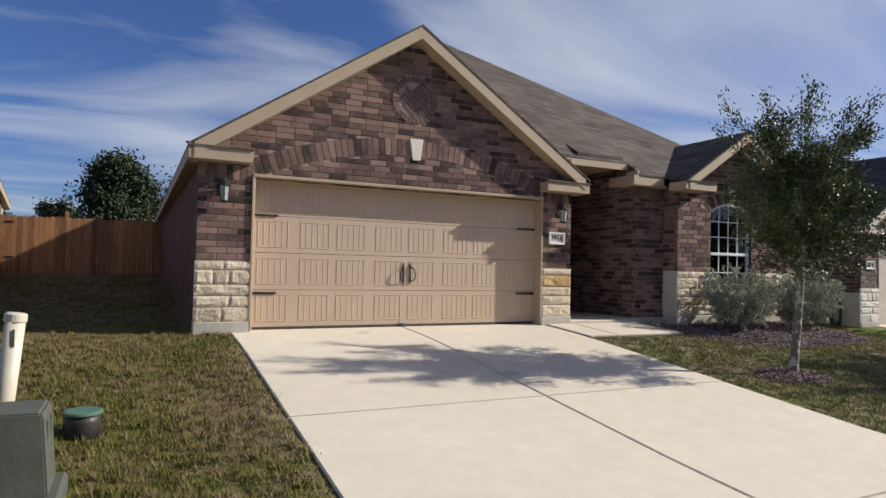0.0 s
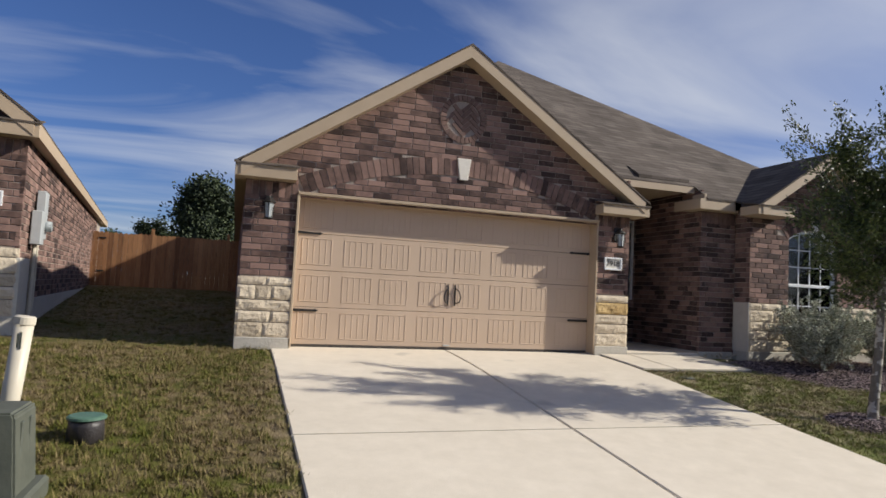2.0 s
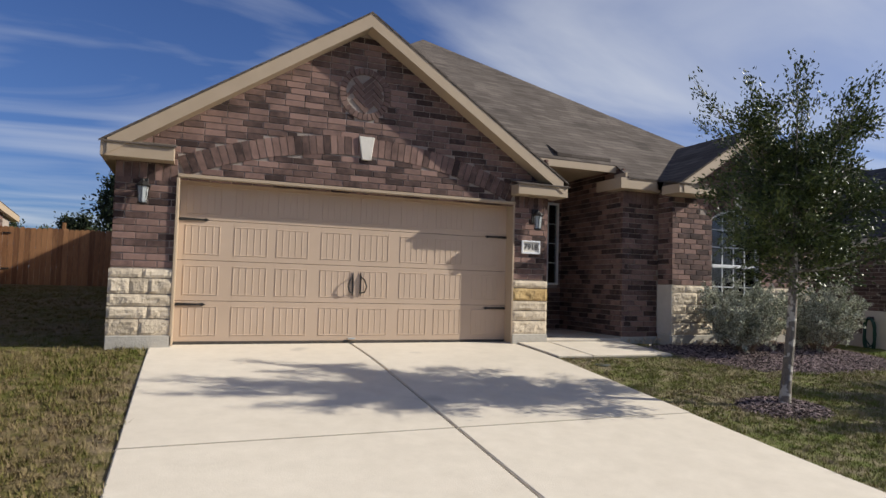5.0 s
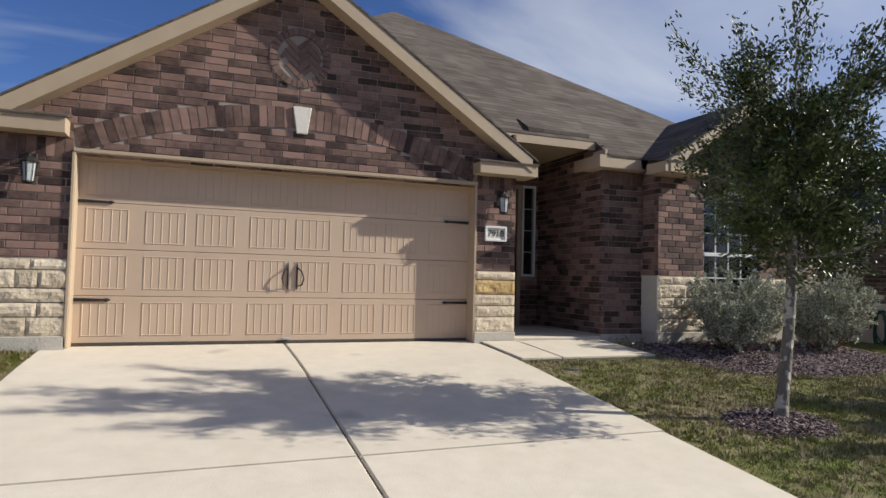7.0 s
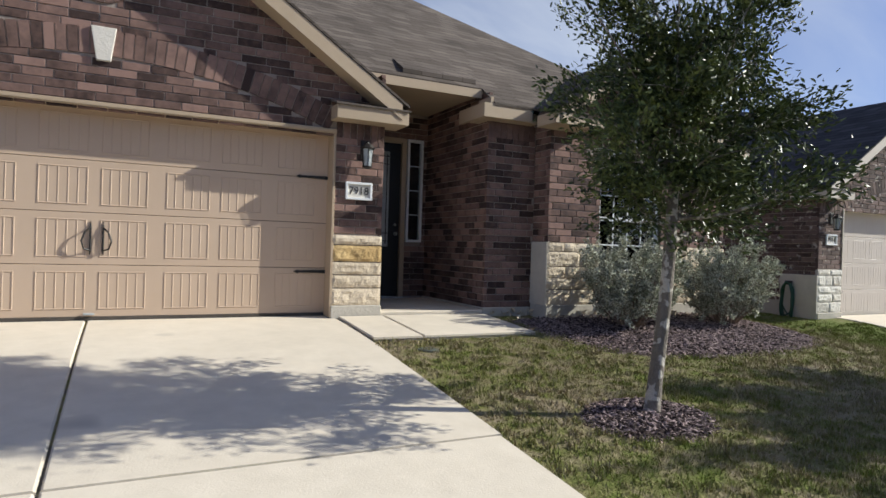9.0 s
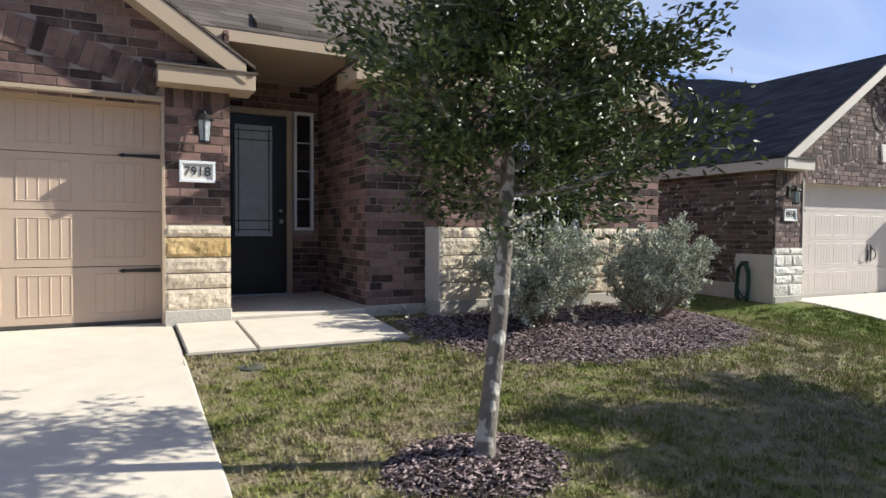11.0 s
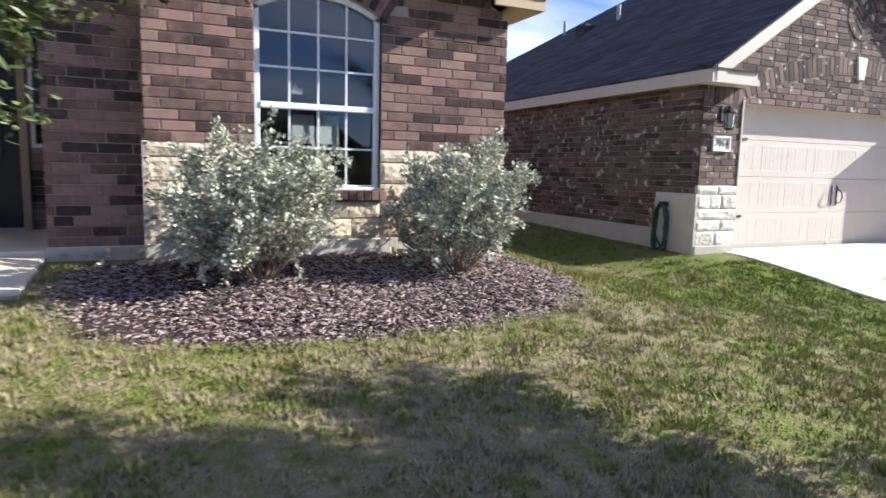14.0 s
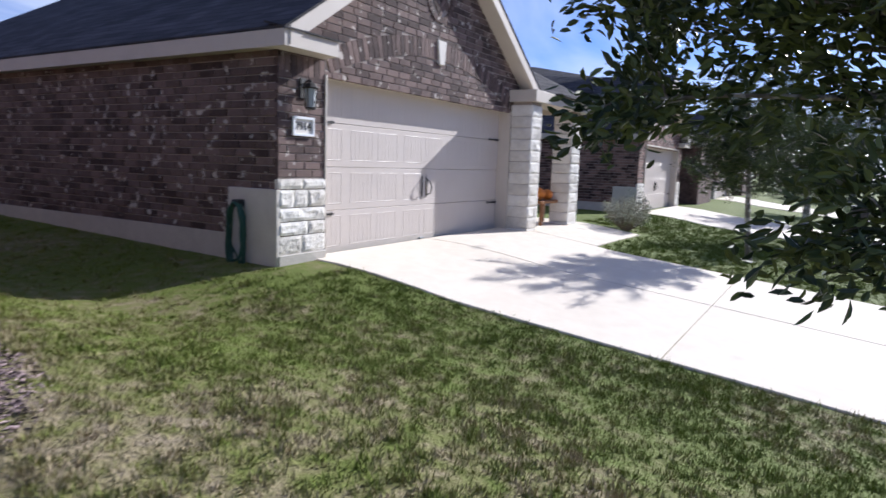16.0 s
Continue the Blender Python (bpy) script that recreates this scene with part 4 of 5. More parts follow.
def arched_window():
    w = thing("window_1", "white vinyl arched window with grid and paper notices inside", "window", "structure")
    y = WING_Y + 0.05
    f = 0.05
    rows = [(WX0, WX0 + f, y, y + 0.08, WZ0, WZS), (WX1 - f, WX1, y, y + 0.08, WZ0, WZS), (WX0 + f, WX1 - f, y, y + 0.08, WZ0, WZ0 + f), (WX0 + f, WX1 - f, y - 0.01, y + 0.07, 1.275, 1.33)]
    bm = boxes(*rows, bevel=0.006)
    n = 16
    for k in range(n):
        xa, xb = WX0 + (WX1 - WX0) * k / n, WX0 + (WX1 - WX0) * (k + 1) / n
        prism(bm, [(xa, arch_z(xa) - f), (xb, arch_z(xb) - f), (xb, arch_z(xb)), (xa, arch_z(xa))], y, y + 0.08)
    part("window_frame", bm, M_WHITE, w, "white vinyl frame")
    yg = y + 0.04
    inner = (WX1 - WX0 - 2 * f) / 4
    for k in range(1, 4):
        x = WX0 + f + inner * k
        part("muntin", boxes((x - 0.009, x + 0.009, yg - 0.014, yg - 0.003, 1.33, arch_z(x) - f)), M_WHITE, w)
        part("muntin", boxes((x - 0.009, x + 0.009, yg - 0.014, yg - 0.003, WZ0 + f, 1.275)), M_WHITE, w)
    for z in (1.635, 1.94, 0.94):
        part("muntin", boxes((WX0 + f, WX1 - f, yg - 0.0145, yg - 0.0025, z - 0.009, z + 0.009)), M_WHITE, w)
    bm = bmesh.new()
    top = [(WX0 + f + (WX1 - WX0 - 2 * f) * k / 12, arch_z(WX0 + f + (WX1 - WX0 - 2 * f) * k / 12) - f) for k in range(13)]
    prism(bm, [(WX0 + f, 1.33), (WX1 - f, 1.33)] + top[::-1], yg, yg + 0.005)
    ob = part("pane", bm, M_GLASS, w)
    ob.visible_shadow = False
    ob = part("pane", boxes((WX0 + f, WX1 - f, yg, yg + 0.005, WZ0 + f, 1.275)), M_GLASS, w)
    ob.visible_shadow = False
    part("window_sill", boxes((WX0 - 0.02, WX1 + 0.02, y - 0.04, y + 0.03, WZ0 - 0.0, WZ0 + 0.03), bevel=0.005), M_WHITE, w)
    part("reveal", boxes((WX0 - 0.004, WX0, WING_Y + 0.01, y, WZ0, WZS), (WX1, WX1 + 0.004, WING_Y + 0.01, y, WZ0, WZS)), M_BRICK_J, w)
    return w


arched_window()
bm = bmesh.new()
for r in ((8.0, 10.6, 2.4, 2.5, -0.1, 2.6), (7.95, 8.0, -0.14, 2.5, -0.1, 2.6), (10.6, 10.65, -0.14, 2.5, -0.1, 2.6), (8.0, 10.6, -0.14, 2.4, -0.1, -0.05), (8.0, 10.6, -0.14, 2.4, 2.55, 2.6)):
    box(bm, *r)
tagged(part("room", bm, M_ROOM), "dark room behind the arched window", "room", kind="structure")
notice = thing("paper_notice", "white paper notice taped inside the window", "paper", group="notices in the window")
for x0, x1 in ((8.90, 9.10), (9.12, 9.33)):
    n = tagged(part("paper_notice", boxes((x0, x1, WING_Y + 0.112, WING_Y + 0.115, 0.98, 1.235)), M_PAPER), "white paper notice taped inside the window", "paper", group="notices in the window")
bpy.data.objects.remove(notice)
bm = bmesh.new()
prism(bm, [(8.88, 1.42), (8.99, 1.41), (9.0, 1.46), (8.95, 1.47), (8.93, 1.51), (8.91, 1.47)], WING_Y + 0.112, WING_Y + 0.115)
tagged(part("window_sticker", bm, M_PAPER), "small torn white sticker on the window pane", "sticker")

# ---- foliage ----
RNG = np.random.default_rng(11)


def leaf_arrays(pos, direction, length, width, rng, fold=0.25):
    """Folded leaves of six points each, at pos, pointing roughly along direction."""
    n = len(pos)
    d = direction + rng.normal(0, 0.55, (n, 3))
    d /= np.linalg.norm(d, axis=1)[:, None]
    r = rng.normal(0, 1, (n, 3))
    s = np.cross(d, r)
    s /= np.linalg.norm(s, axis=1)[:, None]
    u = np.cross(s, d)
    L = (length * rng.uniform(0.7, 1.25, n))[:, None]
    W = (width * rng.uniform(0.75, 1.2, n))[:, None] * 0.5
    up = u * W * fold * 2
    v = np.stack([pos, pos + d * L * 0.33 + s * W + up, pos + d * L * 0.7 + s * W * 0.85 + up, pos + d * L, pos + d * L * 0.7 - s * W * 0.85 + up, pos + d * L * 0.33 - s * W + up], 1).reshape(-1, 3)
    b = np.arange(n)[:, None] * 6
    f = np.concatenate([b + np.array([[0, 1, 2, 3]]), b + np.array([[0, 3, 4, 5]])], 0)
    return v, f


def oak_tree(label, seed, leaves=30000, height=3.45, base=1.42, radius=0.92, leaf=0.05, group="", droop=(), spread=()):
    """A young live oak: slim trunk, rising limbs, twigs with small leathery leaves, a few long wands."""
    rng = random.Random(seed)
    nrng = np.random.default_rng(seed)
    top = thing("oak_tree", label, "tree", group=group)
    bm = bmesh.new()
    lean = (0.115, rng.uniform(-0.03, 0.03))
    trunk = [(lean[0] * z / 1.4 + 0.012 * math.sin(z * 3.1 + seed), lean[1] * z / 1.4 + 0.010 * math.cos(z * 2.3), z) for z in (-0.12, 0.0, 0.25, 0.55, 0.85, 1.15, 1.45, 1.8, 2.2, 2.6, 3.0)]
    tube(bm, trunk, [0.085, 0.066, 0.055, 0.051, 0.048, 0.047, 0.045, 0.034, 0.024, 0.015, 0.007], 12)
    soft(part("trunk", bm, M_BARK, top, "slim mottled grey-brown trunk"))
    tx, ty = trunk[6][0] + 0.04, trunk[6][1]
    spots, dirs, weight = [], [], []
    n_limb = 26
    for k in range(n_limb):
        h0 = base - 0.08 + (height - base - 0.55) * (k / n_limb) ** 0.9
        az = k * 2.39996 + rng.uniform(-0.4, 0.4)
        rel = (h0 - base) / (height - base)
        reach = radius * (1.16 - 0.58 * rel) * rng.uniform(0.5, 1.3)
        rise = (rng.uniform(0.2, 0.65) + 0.75 * rel) if k not in droop else -0.45
        for limb, way, far, climb in spread:
            if limb == k:
                az, reach, rise = way - 0.15, far, climb
        pts = []
        for s in np.linspace(0, 1, 6):
            r = reach * s
            pts.append(Vector((tx + math.cos(az + 0.3 * s) * r + 0.20 * s, ty + math.sin(az + 0.3 * s) * r, h0 + rise * reach * (s ** 1.3) * 0.75 + 0.02 * math.sin(7 * s + k))))
        limbs = bmesh.new()
        r0 = 0.019 * (1.1 - 0.6 * rel)
        tube(limbs, pts, [r0 * (1 - 0.82 * s) for s in np.linspace(0, 1, 6)], 5, cap=False)
        for j in range(13):
            s = rng.uniform(0.12, 1.0)
            i = min(4, int(s * 5))
            o = pts[i].lerp(pts[i + 1], s * 5 - i)
            d = Vector((math.cos(az + rng.uniform(-1.3, 1.3)), math.sin(az + rng.uniform(-1.3, 1.3)), rng.uniform(-0.45, 0.95))).normalized()
            ln = rng.uniform(0.16, 0.42) * (1.1 - 0.4 * rel)
            e = o + d * ln
            m = o.lerp(e, 0.5) + Vector((0, 0, 0.02))
            tube(limbs, [o, m, e], [0.005, 0.0035, 0.002], 4, cap=False)
            for q in range(5):
                spots.append(o.lerp(e, 0.25 + 0.2 * q))
                dirs.append(d)
                weight.append(1.0 if q < 4 else 1.4)
        soft(part("limb", limbs, M_BARK, top))
    # long wands that stick out of the crown
    for k in range(8):
        az = k * 0.785 + rng.uniform(-0.3, 0.3)
        out = (0.95, 0.35, 0.8, 0.2, 0.9, 0.3, 0.6, 0.25)[k] * rng.uniform(1.0, 1.3)
        o = Vector((tx + 0.3 * math.cos(az), ty + 0.3 * math.sin(az), height - 1.0))
        up = rng.uniform(1.05, 1.45) - 0.35 * out
        pts = [o + Vector((math.cos(az) * out * s, math.sin(az) * out * s, up * s ** 0.9)) for s in (0, 0.35, 0.7, 1.0)]
        limbs = bmesh.new()
        tube(limbs, pts, [0.009, 0.007, 0.004, 0.0015], 4, cap=False)
        for q in np.linspace(0.12, 1, 26):
            i = min(2, int(q * 3))
            p = pts[i].lerp(pts[i + 1], q * 3 - i)
            d = (pts[3] - pts[0]).normalized()
            if q < 0.75 and rng.random() < 0.5:
                e = p + (d + Vector((rng.uniform(-1, 1), rng.uniform(-1, 1), rng.uniform(-0.2, 0.6)))) * rng.uniform(0.08, 0.2)
                tube(limbs, [p, e], [0.003, 0.0012], 3, cap=False)
                spots.append(e)
                dirs.append(d)
                weight.append(0.9)
            spots.append(p)
            dirs.append(d)
            weight.append(0.55)
        part("wand", limbs, M_BARK, top)
    P = np.array([tuple(p) for p in spots])
    D = np.array([tuple(p) for p in dirs])
    w = np.array(weight)
    pick = nrng.choice(len(P), leaves, p=w / w.sum())
    pos = P[pick] + nrng.normal(0, 0.052, (leaves, 3)) + D[pick] * nrng.uniform(-0.05, 0.05, leaves)[:, None]
    v, f = leaf_arrays(pos, D[pick], leaf, leaf * 0.40, nrng)
    ob = new("crown", raw_mesh("crown", v, f, M_LEAF))
    ob.parent = top
    tagged(ob, "loose crown of small dark glossy leaves")
    return top


def leafy_tree(name, label, category, x, y, h, r, mat, n=9000, seed=1, size=0.16, lobes=34, conic=0.0, base=0.12, group=""):
    """A tree seen from far: trunk, limbs and many leaf clumps set on uneven lobes."""
    rng = np.random.default_rng(seed)
    top = thing(name, label, category, group=group, m=Matrix.Translation((x, y, g(x, y) - 0.05)))
    bm = bmesh.new()
    tube(bm, [(0, 0, 0), (0.05 * r, 0, h * 0.3), (0, 0.04 * r, h * 0.75)], [0.035 * h, 0.026 * h, 0.008 * h], 8)
    c = []
    for k in range(lobes):
        t = rng.uniform(base, 0.97)
        rr = r * (1 - conic * t) * math.sqrt(max(0.02, 1 - (2 * t - 1) ** 2 * (1 - conic * 0.7))) * rng.uniform(0.35, 1.0)
        az = rng.uniform(0, 2 * math.pi)
        p = (rr * math.cos(az), rr * math.sin(az), t * h)
        c.append(p)
        tube(bm, [(0, 0, max(0.1, t * h * 0.6)), (p[0] * 0.5, p[1] * 0.5, t * h * 0.82), p], [0.01 * h, 0.006 * h, 0.002 * h], 4, cap=False)
    part("trunk", bm, M_BARK, top)
    c = np.array(c)
    pick = rng.integers(0, len(c), n)
    pos = c[pick] + rng.normal(0, 0.13 * r + 0.05 * h * 0.5, (n, 3)) * np.array([1, 1, 0.8])
    v, f = leaf_arrays(pos, rng.normal(0, 1, (n, 3)), size, size * 0.5, rng)
    ob = new("crown", raw_mesh("crown", v, f, mat))
    ob.parent = top
    return top


def sage_bush(label, x, y, h, r, seed, n=15000):
    """Silver-leaved shrub: fan of thin stems and felted small leaves, open towards the ground."""
    rng = np.random.default_rng(seed)
    top = thing("sage_bush", label, "shrub", group="sage bushes", m=Matrix.Translation((x, y, g(x, y) - 0.02)))
    P, D = [], []
    for k in range(34):
        az = k * 2.39996
        out = r * math.sqrt((k + 0.5) / 34) * rng.uniform(0.8, 1.08)
        z = h * (0.98 - 0.42 * (out / r) ** 2) * rng.uniform(0.66, 1.08)
        e = Vector((out * math.cos(az), out * math.sin(az), z))
        o = Vector((0.12 * r * math.cos(az), 0.12 * r * math.sin(az), 0))
        m = o.lerp(e, 0.5) + Vector((0.25 * (e.x - o.x), 0.25 * (e.y - o.y), -0.02))
        bm = bmesh.new()
        tube(bm, [o, m, e], [0.009, 0.006, 0.002], 5, cap=False)
        for q in range(18):
            s = rng.uniform(0.28, 1.0)
            b = o.lerp(m, s * 2) if s < 0.5 else m.lerp(e, s * 2 - 1)
            d = Vector(rng.normal(0, 1, 3)) + Vector((math.cos(az) * 0.7, math.sin(az) * 0.7, 1.3))
            d.normalize()
            t = b + d * rng.uniform(0.06, 0.2) * h
            tube(bm, [b, t], [0.003, 0.0012], 3, cap=False)
            for w in (0.3, 0.6, 0.9, 1.05):
                P.append(tuple(b.lerp(t, w)))
                D.append(tuple(d))
        part("stem", bm, M_TWIG, top)
    P, D = np.array(P), np.array(D)
    pick = rng.integers(0, len(P), n)
    v, f = leaf_arrays(P[pick] + rng.normal(0, 0.018, (n, 3)), D[pick], 0.032, 0.019, rng, 0.15)
    ob = new("foliage", raw_mesh("foliage", v, f, M_SAGE))
    ob.parent = top
    tagged(ob, "felted silver-green leaves")
    return top


def plant_at(tree, x, y, turn=0.0, size=1.0):
    tree.matrix_world = Matrix.Translation((x, y, g(x, y) - 0.03)) @ Matrix.Rotation(turn, 4, "Z") @ Matrix.Scale(size, 4)


oak = oak_tree("young live oak with slim trunk in a mulch ring", 5, leaves=32000, radius=0.80, group="young oaks")
plant_at(oak, 6.28, -3.69, 0.0)
oak_b = oak_tree("young live oak with low leafy branches on the lawn", 9, leaves=50000, base=1.75, radius=1.05, leaf=0.056, spread=((1, 2.2, 1.15, -0.36), (3, 1.9, 1.75, 0.0), (5, 1.75, 1.6, 0.15), (6, 2.5, 1.3, 0.1), (8, 2.0, 1.75, 0.05), (10, 2.2, 1.6, 0.1), (12, 1.85, 1.7, -0.05)), group="young oaks")
plant_at(oak_b, 12.15, -5.68, 0.0)
for x, y, turn, size in ((22.3, -3.5, 2.0, 0.95), (27.0, -4.2, 0.4, 1.0), (29.2, -4.6, 3.1, 0.9), (38.0, -4.0, 1.4, 1.2), (44.0, -4.5, 2.6, 1.2)):
    t = copy_thing(oak, Matrix.Identity(4))
    plant_at(t, x, y, turn, size)
    tagged(t, "young oak tree on a lawn down the street")

sage_bush("silver-leaved sage bush in front of the arched window", 8.46, -1.12, 1.2, 0.70, 3, n=30000)
sage_bush("smaller silver-leaved sage bush beside the wing corner", 10.14, -1.18, 1.16, 0.61, 4, n=24000)

# ---- mulch ----


def mulch_bed(label, cx, cy, rx, ry, chips, seed, y_max=99.0, power=2.0):
    rng = np.random.default_rng(seed)
    top = thing("mulch_bed", label, "mulch bed", kind="stuff")
    bm = bmesh.new()
    n, rings = 40, 8
    grid = []
    for k in range(rings + 1):
        row = []
        for i in range(n):
            a = 2 * math.pi * i / n
            wob = 1 + 0.05 * math.sin(3 * a + seed) + 0.03 * math.sin(7 * a)
            s = k / rings
            ca, sa = math.cos(a), math.sin(a)
            q = (abs(ca) ** power + abs(sa) ** power) ** (-1 / power)
            x, y = cx + rx * wob * s * q * ca, min(cy + ry * wob * s * q * sa, y_max)
            row.append(bm.verts.new((x, y, g(x, y) - 0.035 + 0.055 * (1 - s ** 4) + rng.normal(0, 0.006))))
        grid.append(row)
    for a, b in zip(grid, grid[1:]):
        for i in range(n):
            j = (i + 1) % n
            bm.faces.new((a[i], a[j], b[j], b[i]))
    soft(part("soil", bm, M_MULCH, top))
    a = rng.uniform(0, 2 * math.pi, chips)
    s = np.sqrt(rng.uniform(0, 1.04, chips))
    q = (np.abs(np.cos(a)) ** power + np.abs(np.sin(a)) ** power) ** (-1 / power)
    x, y = cx + rx * s * q * np.cos(a), cy + ry * s * q * np.sin(a)
    keep = y < y_max
    x, y, s = x[keep], y[keep], s[keep]
    m = len(x)
    z = grade(x, y) - 0.035 + 0.055 * (1 - np.minimum(s, 1) ** 4) + rng.uniform(0.0, 0.02, m)
    c = np.stack([x, y, z], 1)
    az = rng.uniform(0, 2 * math.pi, m)
    d = np.stack([np.cos(az), np.sin(az), rng.normal(0, 0.25, m)], 1)
    q = np.stack([-np.sin(az), np.cos(az), rng.normal(0, 0.35, m)], 1)
    L, W = rng.uniform(0.007, 0.030, m)[:, None], rng.uniform(0.003, 0.009, m)[:, None]
    up = np.array([[0, 0, 0.008]])
    v = np.stack([c - d * L - q * W, c + d * L - q * W * 0.6, c + d * L * 0.9 + q * W, c - d * L * 0.8 + q * W, c + up], 1).reshape(-1, 3)
    b = np.arange(m)[:, None] * 5
    f = np.concatenate([b + np.array([t]) for t in ([0, 1, 4], [1, 2, 4], [2, 3, 4], [3, 0, 4])], 0)
    ob = new("chips", raw_mesh("chips", v, f, M_CHIP))
    ob.parent = top
    return top


mulch_bed("dark brown wood mulch bed below the window", 9.1, -0.95, 2.05, 1.52, 27000, 2, WING_Y - 0.03, 2.9)
mulch_bed("dark mulch ring round the oak trunk", 6.22, -3.72, 0.55, 0.42, 2200, 5)

# dry leaves and pale pebbles blown against the wing's foot
rng_l = np.random.default_rng(8)
n = 170
x, y = rng_l.uniform(7.0, 11.0, n), WING_Y - 0.06 - rng_l.exponential(0.12, n)
y = np.where(x < 7.65, rng_l.uniform(-0.25, 0.15, n), y)
v, f = leaf_arrays(np.stack([x, y, grade(x, y) + 0.03], 1), np.stack([rng_l.normal(0, 1, n), rng_l.normal(0, 1, n), rng_l.normal(0, 0.15, n)], 1), 0.075, 0.045, rng_l, 0.5)
tagged(new("leaf_litter", raw_mesh("leaf_litter", v, f, M_STONE)), "dry tan leaves along the foot of the wall", "leaf litter", kind="stuff")

# ---- grass ----


def grass(name, x0, x1, y0, y1, density, seed, holes=(), tall=0.042):
    rng = np.random.default_rng(seed)
    n = int((x1 - x0) * (y1 - y0) * density * 0.66)
    x, y = rng.uniform(x0, x1, n), rng.uniform(y0, y1, n)
    keep = np.ones(n, bool)
    for kind, a, b, c, d in holes:
        if kind == "box":
            keep &= ~((x > a) & (x < b) & (y > c) & (y < d))
        else:
            power = 2.0 if kind == "oval" else 2.9
            keep &= np.abs((x - a) / c) ** power + np.abs((y - b) / d) ** power > 1
    x, y = x[keep], y[keep]
    # part of the tufts stand together in clumps
    m = len(x) // 14
    if m > 50:
        pick = rng.integers(0, m, len(x))
        near = rng.uniform(0, 1, len(x)) < 0.6
        x = np.where(near, x[pick] + rng.normal(0, 0.03, len(x)), x)
        y = np.where(near, y[pick] + rng.normal(0, 0.03, len(y)), y)
    lump = np.sin(x * 5.1 + 1.7 * np.sin(y * 3.3)) * np.sin(y * 4.7 + 1.3 * np.sin(x * 2.9)) * 0.5 + 0.5
    lump = lump * 0.6 + 0.4 * rng.uniform(0, 1, len(x))
    blades = 5
    lump = lump * rng.uniform(0.25, 1.5, len(x))
    x, y, lump = np.repeat(x, blades), np.repeat(y, blades), np.repeat(lump, blades)
    n = len(x)
    x, y = x + rng.normal(0, 0.014, n), y + rng.normal(0, 0.014, n)
    z = grade(x, y) - 0.03
    h = tall * (0.45 + 0.85 * lump) * rng.uniform(0.6, 1.3, n)
    az, tilt = rng.uniform(0, 2 * math.pi, n), rng.uniform(0.2, 1.35, n)
    w = rng.uniform(0.003, 0.007, n)
    p = np.stack([x, y, z], 1)
    s = np.stack([-np.sin(az), np.cos(az), np.zeros(n)], 1) * w[:, None]
    t = p + np.stack([np.cos(az) * np.sin(tilt), np.sin(az) * np.sin(tilt), np.cos(tilt)], 1) * (h * 1.25)[:, None]
    v = np.stack([p - s, p + s, t], 1).reshape(-1, 3)
    f = np.arange(n * 3).reshape(-1, 3)
    ob = new(name, raw_mesh(name, v, f, M_GRASS))
    return tagged(ob, "short half-dormant lawn grass with green and straw blades", "grass", kind="stuff")


grass("grass", 4.94, 15.04, -6.58, -0.2, 2300, 1, [("box", 4.9, 6.96, -1.26, 0.1), ("round_box", 9.1, -0.95, 2.0, 1.47), ("box", 7.6, 11.1, -0.6, 0.1), ("oval", 6.22, -3.72, 0.5, 0.38)])
grass("grass", 11.06, 14.46, -0.2, 9.0, 650, 2, [("box", 14.4, 15, 0.0, 9)])
grass("grass", -7.0, -0.27, -6.58, 0.0, 1500, 3, (), 0.058)
grass("grass", -6.0, -0.75, 0.0, 13.2, 420, 4)
grass("grass", 20.32, 29.9, -6.58, 0.2, 700, 5, [("box", 20.3, 23.7, -1.4, 0.7)], 0.06)
grass("grass", -7.0, -0.35, -10.0, -7.92, 300, 6)

# ---- neighbouring houses ----


def column(parent, x0, x1, y0, y1, z1, seed):
    part("column_core", boxes((x0 + 0.02, x1 - 0.02, y0 + 0.02, y1 - 0.02, -0.4, z1)), M_MORTAR, parent)
    rows = [(0.0 + k * 0.2, 0.2) for k in range(int(z1 / 0.2))]
    stonework(parent, [(x0, x1)], at_front(y0), seed, rows=rows, base=-0.15)
    stonework(parent, [(0.0, y1 - y0)], facing_west(x0, y1), seed + 1, rows=rows, base=-0.15)


